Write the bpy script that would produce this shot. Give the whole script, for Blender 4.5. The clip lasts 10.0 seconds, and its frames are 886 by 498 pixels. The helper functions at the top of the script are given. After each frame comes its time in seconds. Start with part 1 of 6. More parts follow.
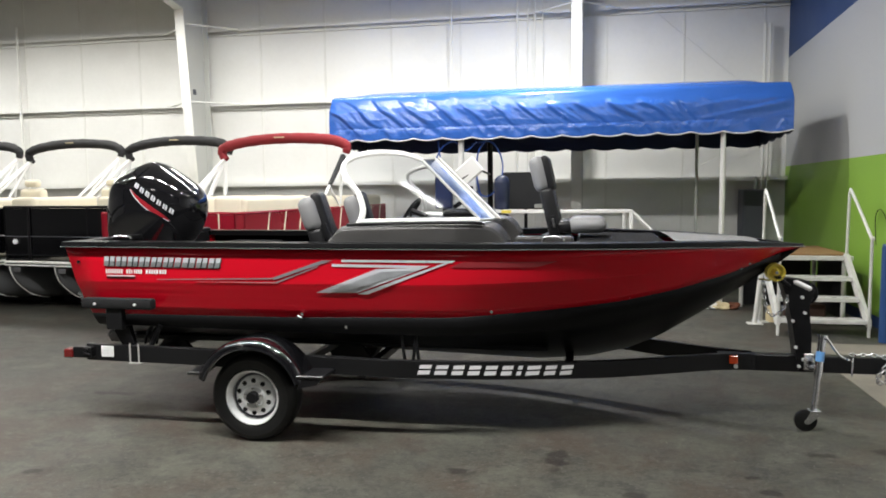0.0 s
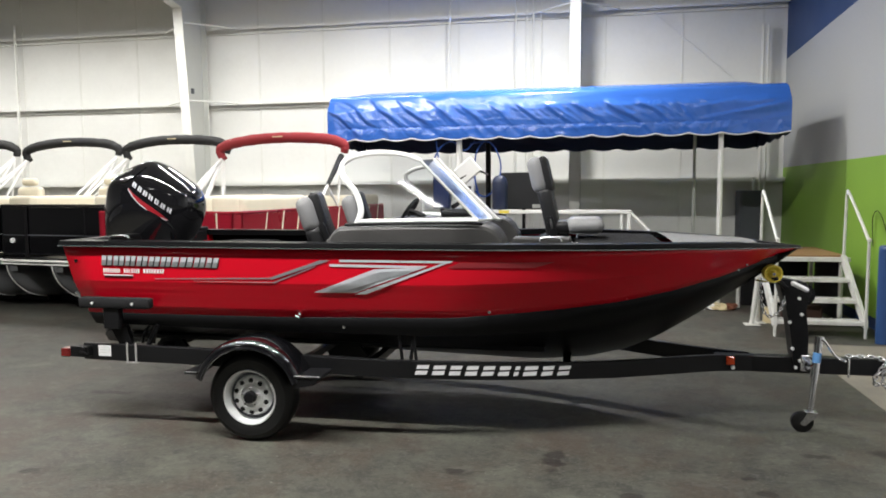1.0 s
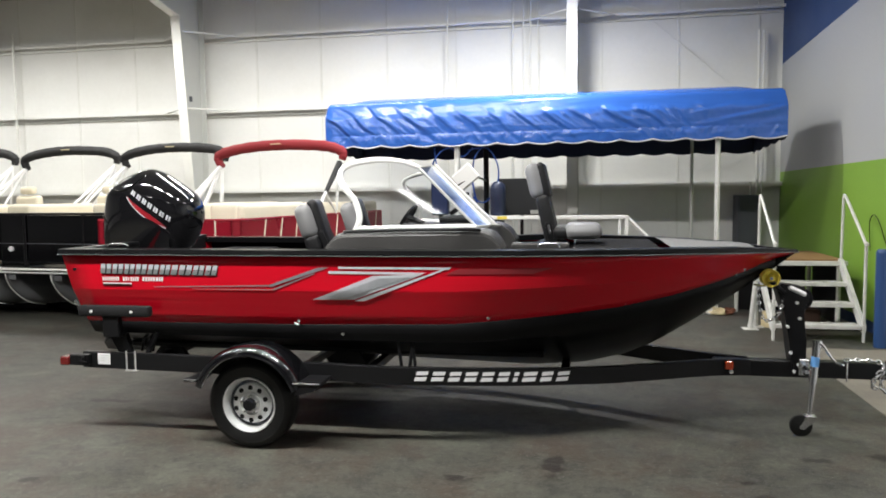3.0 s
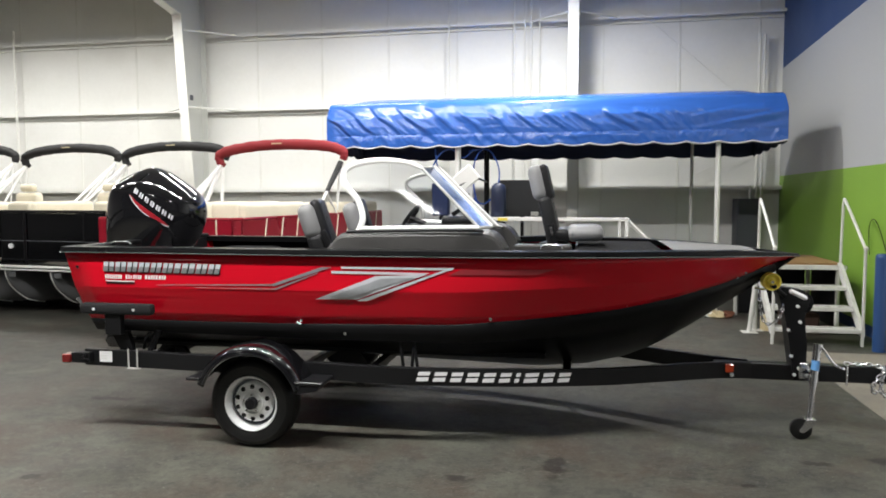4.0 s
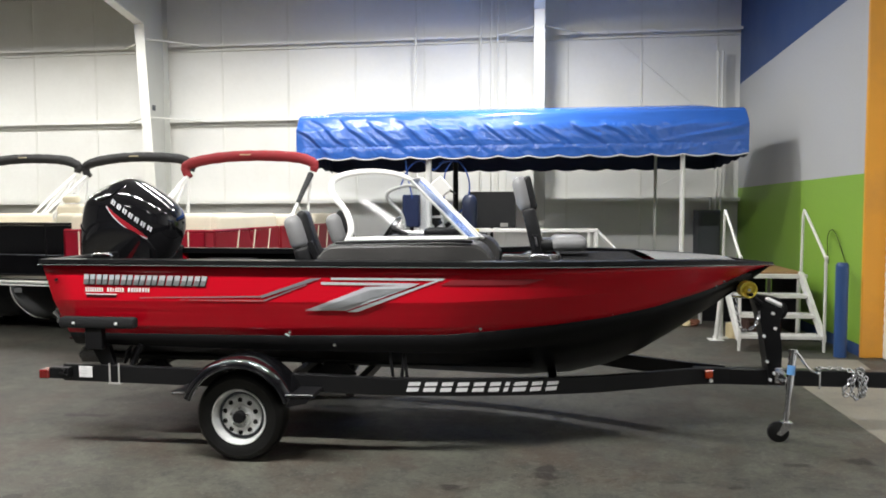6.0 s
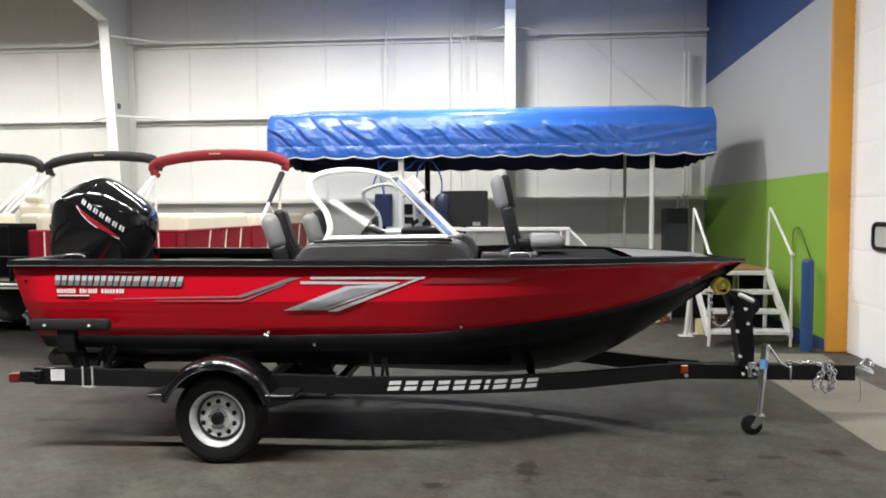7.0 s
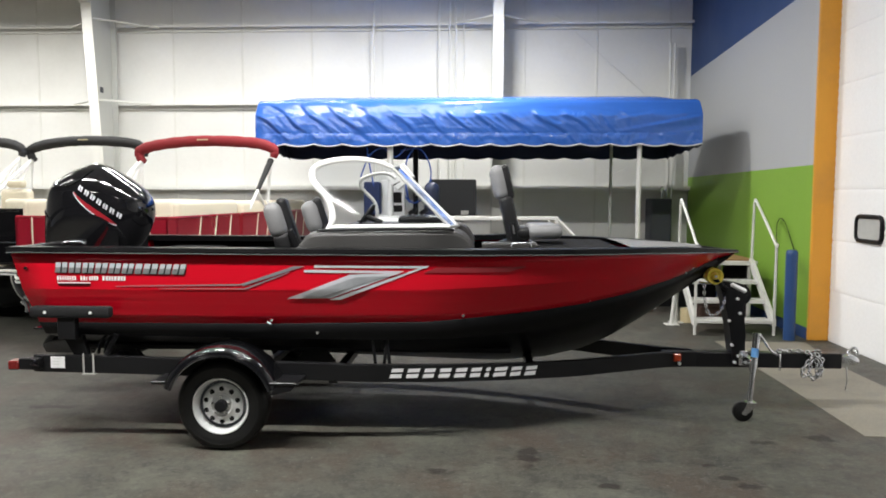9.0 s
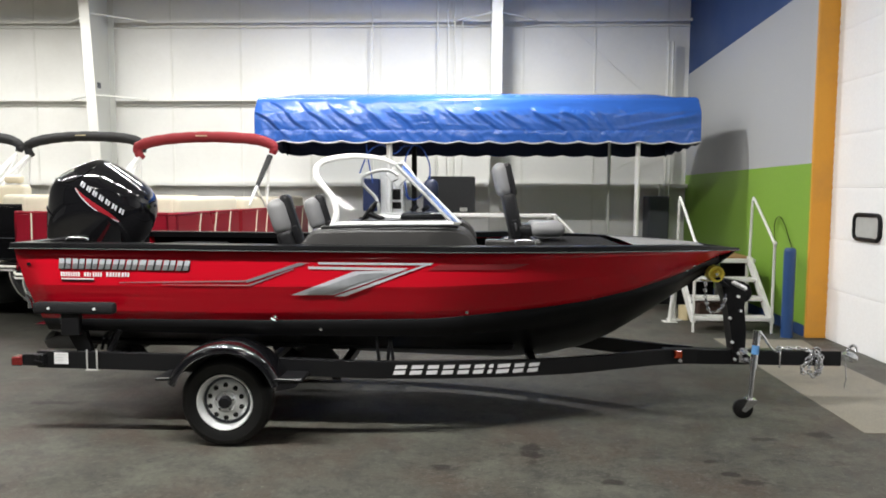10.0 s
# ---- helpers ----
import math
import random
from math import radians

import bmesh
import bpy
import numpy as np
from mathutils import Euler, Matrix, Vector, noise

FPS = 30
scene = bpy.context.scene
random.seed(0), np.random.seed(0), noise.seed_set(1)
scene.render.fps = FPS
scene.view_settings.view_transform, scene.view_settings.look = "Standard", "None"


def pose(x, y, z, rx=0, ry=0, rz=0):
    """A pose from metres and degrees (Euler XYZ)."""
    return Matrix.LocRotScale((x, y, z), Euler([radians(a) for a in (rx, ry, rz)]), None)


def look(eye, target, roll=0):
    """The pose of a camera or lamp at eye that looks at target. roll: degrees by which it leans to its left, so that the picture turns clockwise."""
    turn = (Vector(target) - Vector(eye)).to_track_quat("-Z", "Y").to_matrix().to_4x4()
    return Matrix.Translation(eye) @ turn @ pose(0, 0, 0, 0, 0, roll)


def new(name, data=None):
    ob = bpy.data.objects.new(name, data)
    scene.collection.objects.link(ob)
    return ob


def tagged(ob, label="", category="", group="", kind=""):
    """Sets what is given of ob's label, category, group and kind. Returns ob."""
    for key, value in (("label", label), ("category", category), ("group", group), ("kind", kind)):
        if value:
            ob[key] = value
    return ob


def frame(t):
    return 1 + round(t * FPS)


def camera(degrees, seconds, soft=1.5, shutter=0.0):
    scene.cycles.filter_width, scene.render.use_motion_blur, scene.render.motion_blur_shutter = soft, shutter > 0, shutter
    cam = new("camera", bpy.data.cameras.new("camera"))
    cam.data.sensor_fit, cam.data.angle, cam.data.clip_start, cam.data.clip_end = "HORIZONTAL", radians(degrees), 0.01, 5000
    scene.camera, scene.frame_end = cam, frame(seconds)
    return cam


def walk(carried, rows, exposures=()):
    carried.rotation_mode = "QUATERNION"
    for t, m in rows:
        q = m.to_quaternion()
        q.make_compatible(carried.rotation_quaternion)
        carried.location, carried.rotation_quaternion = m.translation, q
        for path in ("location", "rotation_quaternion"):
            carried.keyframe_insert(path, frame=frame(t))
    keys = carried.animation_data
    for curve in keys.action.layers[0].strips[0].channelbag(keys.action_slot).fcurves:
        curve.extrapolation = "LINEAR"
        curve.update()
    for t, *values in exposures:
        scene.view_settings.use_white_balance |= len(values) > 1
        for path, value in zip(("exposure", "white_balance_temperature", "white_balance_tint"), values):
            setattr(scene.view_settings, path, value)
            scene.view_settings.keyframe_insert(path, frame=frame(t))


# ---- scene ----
cam = camera(62.8, 10.0, soft=1.8)
PATH = [
    (0, (-0.2331, 0.2858, 1.7324), (-0.5969, 2.1235, 1.5754), -0.6),
    (0.5, (-0.2275, 0.2829, 1.7381), (-0.5875, 2.1216, 1.5792), -0.5),
    (1, (-0.2331, 0.2839, 1.7371), (-0.5913, 2.1225, 1.5792), -0.4),
    (1.5, (-0.2275, 0.2801, 1.7343), (-0.5866, 2.1188, 1.5764), -0.4),
    (2, (-0.2294, 0.2773, 1.7352), (-0.5828, 2.1169, 1.5754), -0.5),
    (2.5, (-0.2275, 0.2726, 1.7418), (-0.5837, 2.1122, 1.5942), -0.9),
    (4, (-0.2632, 0.2510, 1.7409), (-0.6119, 2.0934, 1.6008), -0.2),
    (4.5, (-0.2933, 0.2171, 1.7493), (-0.6411, 2.0605, 1.6234), -0.3),
    (5, (-0.3393, 0.1786, 1.7371), (-0.6392, 2.0313, 1.6347), -0.3),
    (6.5, (-0.5490, 0.1720, 1.7343), (-0.7511, 2.0370, 1.6215), -0.3),
    (7, (-0.5790, 0.1636, 1.7268), (-0.7285, 2.0342, 1.6159), -0.4),
    (7.5, (-0.6072, 0.1636, 1.7343), (-0.7229, 2.0351, 1.6018), -0.2),
    (8, (-0.6307, 0.1589, 1.7343), (-0.7445, 2.0285, 1.5792), 0.1),
    (8.5, (-0.6862, 0.1260, 1.7484), (-0.7764, 1.9984, 1.6055), 0.4),
    (9, (-0.7511, 0.0996, 1.7456), (-0.8413, 1.9721, 1.6018), 0.1),
    (9.5, (-0.7934, 0.0846, 1.7456), (-0.8676, 1.9571, 1.5999), 0.2),
    (10, (-0.8140, 0.0808, 1.7493), (-0.8902, 1.9533, 1.5971), 0.3),
]
walk(cam, [(t, look(eye, target, roll)) for t, eye, target, roll in PATH])

# ---- world, lamps, exposure ----
scene.view_settings.exposure = 0.10
world = bpy.data.worlds.new("world")
scene.world = world
world.use_nodes = True
world.node_tree.nodes["Background"].inputs[0].default_value = (0.75, 0.8, 0.85, 1)
world.node_tree.nodes["Background"].inputs[1].default_value = 0.035


def high_bay_or_fill(x, y, z, watts, sx=1.2, sy=0.5, color=(1.0, 0.985, 0.95), turn=0):
    d = bpy.data.lights.new("high_bay_or_fill", "AREA")
    d.shape, d.size, d.size_y, d.energy, d.color = "RECTANGLE", sx, sy, watts, color
    o = new("high_bay_or_fill", d)
    o.matrix_world = pose(x, y, z, 0, 0, turn)
    return o


# rows of fluorescent high bays under the roof
for lx, ly, w in ((-15.4, 11.4, 134), (-11.75, 11.4, 134), (-8.1, 11.4, 140), (-4.3, 11.95, 76)):
    high_bay_or_fill(lx, ly, 5.08, w, 2.4, 0.3)
high_bay_or_fill(-0.95, 11.0, 5.25, 205, 0.5, 0.16)
for lx, ly, sx, w in ((-9.0, 7.6, 2.4, 58), (-3.7, 9.0, 1.8, 130), (-1.7, 9.0, 1.8, 62)):
    high_bay_or_fill(lx, ly, 5.5, w, sx, 0.5)
# fill lamp added to brighten the overhead door, no fixture of the hall
high_bay_or_fill(1.9, 4.6, 5.6, 52, 1.2, 0.3)
for lx, w in ((-9.8, 80), (-7.9, 80), (-6.1, 140), (-4.2, 315), (-2.3, 235), (-0.5, 175)):
    high_bay_or_fill(lx, 2.9, 5.7, w, 1.2, 0.16)
high_bay_or_fill(-10.5, -7.5, 5.7, 60)
# one long tube behind the camera shows in the boat's side window
high_bay_or_fill(-3.1, -8.05, 5.7, 75, 0.24, 2.4, turn=19)


# ---- materials ----
def mat(name, color, rough=0.5, metal=0.0, vary=0.10, grain=0.0, bump=0.0, scale=6.0, fine=120.0, coat=0.0,
        dirt=None, dirt_amt=0.0, trans=0.0, ior=1.45, spec=0.5):
    """A principled material with broad and fine variation, and relief."""
    m = bpy.data.materials.new(name)
    m.use_nodes = True
    nt = m.node_tree
    b = nt.nodes["Principled BSDF"]
    b.inputs["Metallic"].default_value = metal
    b.inputs["Coat Weight"].default_value = coat
    b.inputs["Coat Roughness"].default_value = 0.06
    b.inputs["Transmission Weight"].default_value = trans
    b.inputs["IOR"].default_value = ior
    b.inputs["Specular IOR Level"].default_value = spec
    tc = nt.nodes.new("ShaderNodeTexCoord")
    big = nt.nodes.new("ShaderNodeTexNoise")
    big.inputs["Scale"].default_value, big.inputs["Detail"].default_value = scale, 5
    nt.links.new(tc.outputs["Object"], big.inputs["Vector"])
    small = nt.nodes.new("ShaderNodeTexNoise")
    small.inputs["Scale"].default_value, small.inputs["Detail"].default_value = fine, 3
    nt.links.new(tc.outputs["Object"], small.inputs["Vector"])
    mix = nt.nodes.new("ShaderNodeMath")
    mix.operation = "MULTIPLY_ADD"
    mix.inputs[1].default_value, mix.inputs[2].default_value = 2 * vary, 1 - vary
    nt.links.new(big.outputs["Fac"], mix.inputs[0])
    mix2 = nt.nodes.new("ShaderNodeMath")
    mix2.operation = "MULTIPLY_ADD"
    mix2.inputs[1].default_value, mix2.inputs[2].default_value = 2 * grain, 1 - grain
    nt.links.new(small.outputs["Fac"], mix2.inputs[0])
    mul = nt.nodes.new("ShaderNodeMath")
    mul.operation = "MULTIPLY"
    nt.links.new(mix.outputs[0], mul.inputs[0])
    nt.links.new(mix2.outputs[0], mul.inputs[1])
    vec = nt.nodes.new("ShaderNodeVectorMath")
    vec.operation = "SCALE"
    vec.inputs[0].default_value = color
    nt.links.new(mul.outputs[0], vec.inputs["Scale"])
    out = vec.outputs[0]
    if dirt:
        dn = nt.nodes.new("ShaderNodeTexNoise")
        dn.inputs["Scale"].default_value, dn.inputs["Detail"].default_value = scale * 0.6, 8
        dn.inputs["Roughness"].default_value = 0.65
        nt.links.new(tc.outputs["Object"], dn.inputs["Vector"])
        ramp = nt.nodes.new("ShaderNodeMapRange")
        ramp.inputs[1].default_value, ramp.inputs[2].default_value = 0.5, 0.72
        ramp.inputs[4].default_value = dirt_amt
        nt.links.new(dn.outputs["Fac"], ramp.inputs[0])
        mc = nt.nodes.new("ShaderNodeMix")
        mc.data_type = "RGBA"
        mc.inputs[7].default_value = (*dirt, 1)
        nt.links.new(ramp.outputs[0], mc.inputs[0])
        nt.links.new(out, mc.inputs[6])
        out = mc.outputs[2]
    nt.links.new(out, b.inputs["Base Color"])
    rr = nt.nodes.new("ShaderNodeMath")
    rr.operation = "MULTIPLY_ADD"
    rr.inputs[1].default_value, rr.inputs[2].default_value = rough * 0.5, rough * 0.75
    nt.links.new(big.outputs["Fac"], rr.inputs[0])
    nt.links.new(rr.outputs[0], b.inputs["Roughness"])
    if bump:
        bn = nt.nodes.new("ShaderNodeBump")
        bn.inputs["Strength"].default_value, bn.inputs["Distance"].default_value = bump, 0.004
        nt.links.new(small.outputs["Fac"], bn.inputs["Height"])
        nt.links.new(bn.outputs[0], b.inputs["Normal"])
    return m


RED = mat("red_paint", (0.52, 0.0045, 0.016), 0.25, 0.0, 0.04, 0.06, scale=1.2, fine=900, coat=0.30, spec=0.2)


def streaks(m, strength, dist):
    """Long faint waves along the boat, as rolled sheet shows in its gloss."""
    nt = m.node_tree
    b = nt.nodes["Principled BSDF"]
    tc = nt.nodes.new("ShaderNodeTexCoord")
    mp = nt.nodes.new("ShaderNodeMapping")
    mp.inputs["Scale"].default_value = (0.5, 1.0, 13.0)
    n = nt.nodes.new("ShaderNodeTexNoise")
    n.inputs["Scale"].default_value, n.inputs["Detail"].default_value = 1.6, 3
    bp = nt.nodes.new("ShaderNodeBump")
    bp.inputs["Strength"].default_value, bp.inputs["Distance"].default_value = strength, dist
    nt.links.new(tc.outputs["Object"], mp.inputs["Vector"])
    nt.links.new(mp.outputs[0], n.inputs["Vector"])
    nt.links.new(n.outputs["Fac"], bp.inputs["Height"])
    nt.links.new(bp.outputs[0], b.inputs["Normal"])
    nt.links.new(bp.outputs[0], b.inputs["Coat Normal"])


streaks(RED, 0.28, 0.012)
HULLBLACK = mat("black_paint", (0.0055, 0.0055, 0.0060), 0.34, 0, 0.15, 0.1, scale=3, spec=0.14)
GUNWALE = mat("black_gunwale_moulding", (0.0035, 0.0035, 0.004), 0.3, 0, 0.15, 0.1, scale=4, spec=0.12)
BLACK = mat("black_plastic", (0.0085, 0.0085, 0.0095), 0.38, 0, 0.15, 0.2, 0.1, fine=300, spec=0.2)
COWL = mat("black_gloss", (0.006, 0.006, 0.007), 0.08, 0, 0.1, 0.05, coat=1.0)
PADGREY = mat("grey_pad_carpet", (0.014, 0.014, 0.015), 0.8, 0, 0.2, 0.3, 0.5, fine=300, spec=0.2)
CHARCOAL = mat("charcoal_paint", (0.0075, 0.0076, 0.0085), 0.34, 0, 0.12, 0.12, scale=4, fine=300, spec=0.35)
CONSOLE = mat("grey_moulding", (0.040, 0.039, 0.038), 0.40, 0, 0.25, 0.35, 0.5, scale=3, fine=400)
DECKGREY = mat("deck_vinyl", (0.17, 0.17, 0.17), 0.7, 0, 0.12, 0.35, 0.4, scale=5, fine=250)
ALU = mat("bare_aluminium", (0.78, 0.78, 0.77), 0.28, 1.0, 0.06, 0.06, scale=5, fine=300)
WHITEMETAL = mat("white_powder_coat", (0.82, 0.82, 0.80), 0.3, 0.0, 0.05, 0.05, scale=4)
CHROME = mat("zinc_plate", (0.72, 0.73, 0.75), 0.22, 1.0, 0.15, 0.1, scale=12)
DECAL = mat("silver_decal", (0.56, 0.56, 0.60), 0.3, 0.15, 0.08, 0.08, scale=9)
DECALDARK = mat("grey_decal", (0.21, 0.20, 0.22), 0.35, 0.15, 0.1, 0.1, scale=9)
DECALRED = mat("dark_red_decal", (0.33, 0.035, 0.045), 0.35, 0.3, 0.1, 0.1, scale=9)
WHITE = mat("white_vinyl", (0.74, 0.74, 0.75), 0.4, 0, 0.04)
REDBADGE = mat("red_vinyl", (0.26, 0.012, 0.02), 0.35, 0, 0.05)
RUBBER = mat("tyre_rubber", (0.0045, 0.0045, 0.0045), 0.46, 0, 0.2, 0.3, 0.3, scale=9, fine=200, dirt=(0.012, 0.011, 0.010), dirt_amt=0.25, spec=0.4)
FENDER = mat("black_fender_plastic", (0.005, 0.005, 0.006), 0.10, 0, 0.15, 0.1, scale=5, spec=0.5, coat=1.0)
RUBSTRIP = mat("dull_rub_strip", (0.34, 0.34, 0.35), 0.22, 0.85, 0.3, 0.15, scale=3)
BOLT = mat("bright_zinc_bolt", (0.85, 0.86, 0.86), 0.45, 0.35, 0.08)
SCREENALU = mat("dull_screen_frame", (0.50, 0.50, 0.48), 0.4, 0.2, 0.1, 0.08, scale=6)
GALV = mat("galvanised_rim", (0.78, 0.79, 0.79), 0.38, 0.55, 0.16, 0.12, scale=16, fine=120)
DARK = mat("dark_hollow", (0.004, 0.004, 0.004), 0.8)
REDLENS = mat("red_lens", (0.13, 0.010, 0.010), 0.25, 0, 0.08, coat=0.5)
AMBER = mat("amber_lens", (0.42, 0.045, 0.010), 0.25, 0, 0.08, coat=0.5)
YELLOW = mat("yellow_urethane", (0.80, 0.66, 0.09), 0.4, 0, 0.08, 0.06)
SEATGREY = mat("grey_vinyl", (0.20, 0.20, 0.205), 0.42, 0, 0.1, 0.2, 0.3, fine=350)
SEATDARK = mat("charcoal_vinyl", (0.010, 0.010, 0.011), 0.45, 0, 0.12, 0.2, 0.3, fine=350, spec=0.35)
CANOPY = mat("blue_vinyl", (0.036, 0.138, 0.54), 0.25, 0, 0.10, 0.05, scale=2.5, fine=60, spec=0.8)


def crinkle(m, strength, dist):
    """Fine sharp creases of gathered vinyl, slanting down along the cloth."""
    nt = m.node_tree
    b = nt.nodes["Principled BSDF"]
    tc = nt.nodes.new("ShaderNodeTexCoord")
    mp = nt.nodes.new("ShaderNodeMapping")
    mp.inputs["Rotation"].default_value = (0, radians(38), 0)
    mp.inputs["Scale"].default_value = (0.7, 1.0, 4.2)
    n = nt.nodes.new("ShaderNodeTexNoise")
    n.noise_type = "RIDGED_MULTIFRACTAL"
    n.inputs["Scale"].default_value, n.inputs["Detail"].default_value = 2.6, 3
    bp = nt.nodes.new("ShaderNodeBump")
    bp.inputs["Strength"].default_value, bp.inputs["Distance"].default_value = strength, dist
    nt.links.new(tc.outputs["Object"], mp.inputs["Vector"])
    nt.links.new(mp.outputs[0], n.inputs["Vector"])
    nt.links.new(n.outputs["Fac"], bp.inputs["Height"])
    nt.links.new(bp.outputs[0], b.inputs["Normal"])


crinkle(CANOPY, 0.60, 0.02)
# the same blue vinyl, darkened to hold the shade beneath the canopy
CANOPYSHADE = mat("shaded_blue_vinyl", (0.014, 0.021, 0.055), 0.6, 0, 0.15)
LINER = mat("white_liner_vinyl", (0.80, 0.80, 0.77), 0.5, 0, 0.05, 0.03, 0.15, scale=0.9, fine=14, dirt=(0.62, 0.61, 0.56), dirt_amt=0.35)
STEELW = mat("white_steel_paint", (0.76, 0.76, 0.72), 0.45, 0, 0.05, 0.04, scale=2, dirt=(0.5, 0.5, 0.46), dirt_amt=0.3)
STEELG = mat("grey_primer_steel", (0.58, 0.59, 0.56), 0.5, 0, 0.06, 0.05, scale=2)
ROOF = mat("roof_insulation", (0.5, 0.5, 0.48), 0.6, 0, 0.08, scale=1.0)
BLUEWALL = mat("navy_wall_paint", (0.022, 0.055, 0.16), 0.55, 0, 0.06, 0.08, 0.25, scale=1.2, fine=40)
GREYWALL = mat("grey_wall_paint", (0.40, 0.41, 0.42), 0.55, 0, 0.05, 0.06, 0.25, scale=1.2, fine=40)
GREENWALL = mat("green_wall_paint", (0.20, 0.36, 0.045), 0.5, 0, 0.06, 0.08, 0.25, scale=1.2, fine=40)
SOUTHWALL = mat("darkened_end_wall", (0.10, 0.10, 0.105), 0.6, 0, 0.06, 0.06, 0.2, scale=1.2)
ORANGE = mat("orange_jamb_paint", (0.68, 0.31, 0.03), 0.45, 0, 0.08, 0.08, 0.2, scale=2, dirt=(0.45, 0.22, 0.05), dirt_amt=0.5)
DOORWHITE = mat("white_door_paint", (0.86, 0.86, 0.86), 0.45, 0, 0.03, 0.05, 0.35, scale=1.5, fine=30)
BOLLARD = mat("blue_bollard_sleeve", (0.018, 0.055, 0.16), 0.4, 0, 0.08, 0.06)
CONCRETE = mat("pale_concrete", (0.20, 0.185, 0.15), 0.65, 0, 0.25, 0.3, 0.3, scale=2.6, fine=70, dirt=(0.12, 0.11, 0.10), dirt_amt=0.7)
CREAM = mat("cream_vinyl", (0.72, 0.66, 0.52), 0.5, 0, 0.08, 0.08, 0.2, scale=3)
PONTRED = mat("red_fence_panel", (0.29, 0.010, 0.024), 0.3, 0.2, 0.10, 0.06, scale=1.5)
PONTBLACK = mat("black_fence_panel", (0.004, 0.004, 0.005), 0.08, 0, 0.15, 0.05, scale=1.5, spec=0.4)
BIMRED = mat("red_canvas", (0.25, 0.018, 0.024), 0.75, 0, 0.12, 0.2, 0.5, scale=4, fine=300)
BIMBLACK = mat("black_canvas", (0.022, 0.022, 0.023), 0.75, 0, 0.15, 0.2, 0.5, scale=4, fine=300)
TUBEMETAL = mat("brushed_pontoon", (0.13, 0.133, 0.138), 0.42, 0.3, 0.12, 0.10, scale=3)
PANEL = mat("dark_grey_cabinet", (0.085, 0.092, 0.105), 0.75, 0, 0.08, 0.08)
WOOD = mat("varnished_wood", (0.28, 0.16, 0.07), 0.5, 0, 0.2, 0.2, scale=6)
WORNALU = mat("weathered_aluminium", (0.60, 0.60, 0.57), 0.45, 0.1, 0.12, 0.15, 0.2, scale=6, dirt=(0.34, 0.33, 0.30), dirt_amt=0.6)
BLUEHOSE = mat("blue_cable", (0.03, 0.10, 0.45), 0.4)
PAPER = mat("white_sheet", (0.82, 0.82, 0.82), 0.6)
TAN = mat("tan_can", (0.6, 0.5, 0.3), 0.5, 0, 0.1)
RUST = mat("brown_rag", (0.18, 0.07, 0.04), 0.8, 0, 0.2, 0.2)


def clear_sheet(name, tint):
    """Thin clear acrylic: lets the view through, with a Fresnel gloss."""
    m = bpy.data.materials.new(name)
    m.use_nodes = True
    nt = m.node_tree
    nt.nodes.remove(nt.nodes["Principled BSDF"])
    tr = nt.nodes.new("ShaderNodeBsdfTransparent")
    tr.inputs[0].default_value = (*tint, 1)
    gl = nt.nodes.new("ShaderNodeBsdfGlossy")
    gl.inputs["Roughness"].default_value = 0.03
    fr = nt.nodes.new("ShaderNodeFresnel")
    fr.inputs[0].default_value = 1.32
    mx = nt.nodes.new("ShaderNodeMixShader")
    nt.links.new(fr.outputs[0], mx.inputs[0])
    nt.links.new(tr.outputs[0], mx.inputs[1])
    nt.links.new(gl.outputs[0], mx.inputs[2])
    nt.links.new(mx.outputs[0], nt.nodes["Material Output"].inputs[0])
    return m


GLASS = clear_sheet("clear_acrylic", (0.97, 0.98, 0.99))
GLASSBLUE = clear_sheet("blue_tint_acrylic", (0.66, 0.77, 0.95))
# the front panes still wear their bluish protective film
nt = GLASSBLUE.node_tree
film_haze = nt.nodes.new("ShaderNodeBsdfDiffuse")
film_haze.inputs[0].default_value = (0.40, 0.55, 0.95, 1)
film_mix = nt.nodes.new("ShaderNodeMixShader")
film_noise = nt.nodes.new("ShaderNodeTexNoise")
film_noise.inputs["Scale"].default_value = 3.0
film_map = nt.nodes.new("ShaderNodeMapRange")
film_map.inputs[1].default_value, film_map.inputs[2].default_value, film_map.inputs[3].default_value, film_map.inputs[4].default_value = 0.35, 0.65, 0.04, 0.28
out = nt.nodes["Material Output"]
src = out.inputs[0].links[0].from_socket
nt.links.new(film_noise.outputs["Fac"], film_map.inputs[0])
nt.links.new(film_map.outputs[0], film_mix.inputs[0])
nt.links.new(src, film_mix.inputs[1])
nt.links.new(film_haze.outputs[0], film_mix.inputs[2])
nt.links.new(film_mix.outputs[0], out.inputs[0])
GLASSTINT = mat("window_glass", (0.45, 0.45, 0.43), 0.15, 0, 0.2, 0.1)

# floor: dark sealed asphalt with worn greys, tyre marks and oil spots
FLOOR = mat("sealed_floor", (0.064, 0.064, 0.053), 0.55, 0, 0.42, 0.35, 0.6, scale=0.7, fine=70, dirt=(0.105, 0.104, 0.090), dirt_amt=0.5, spec=0.3)


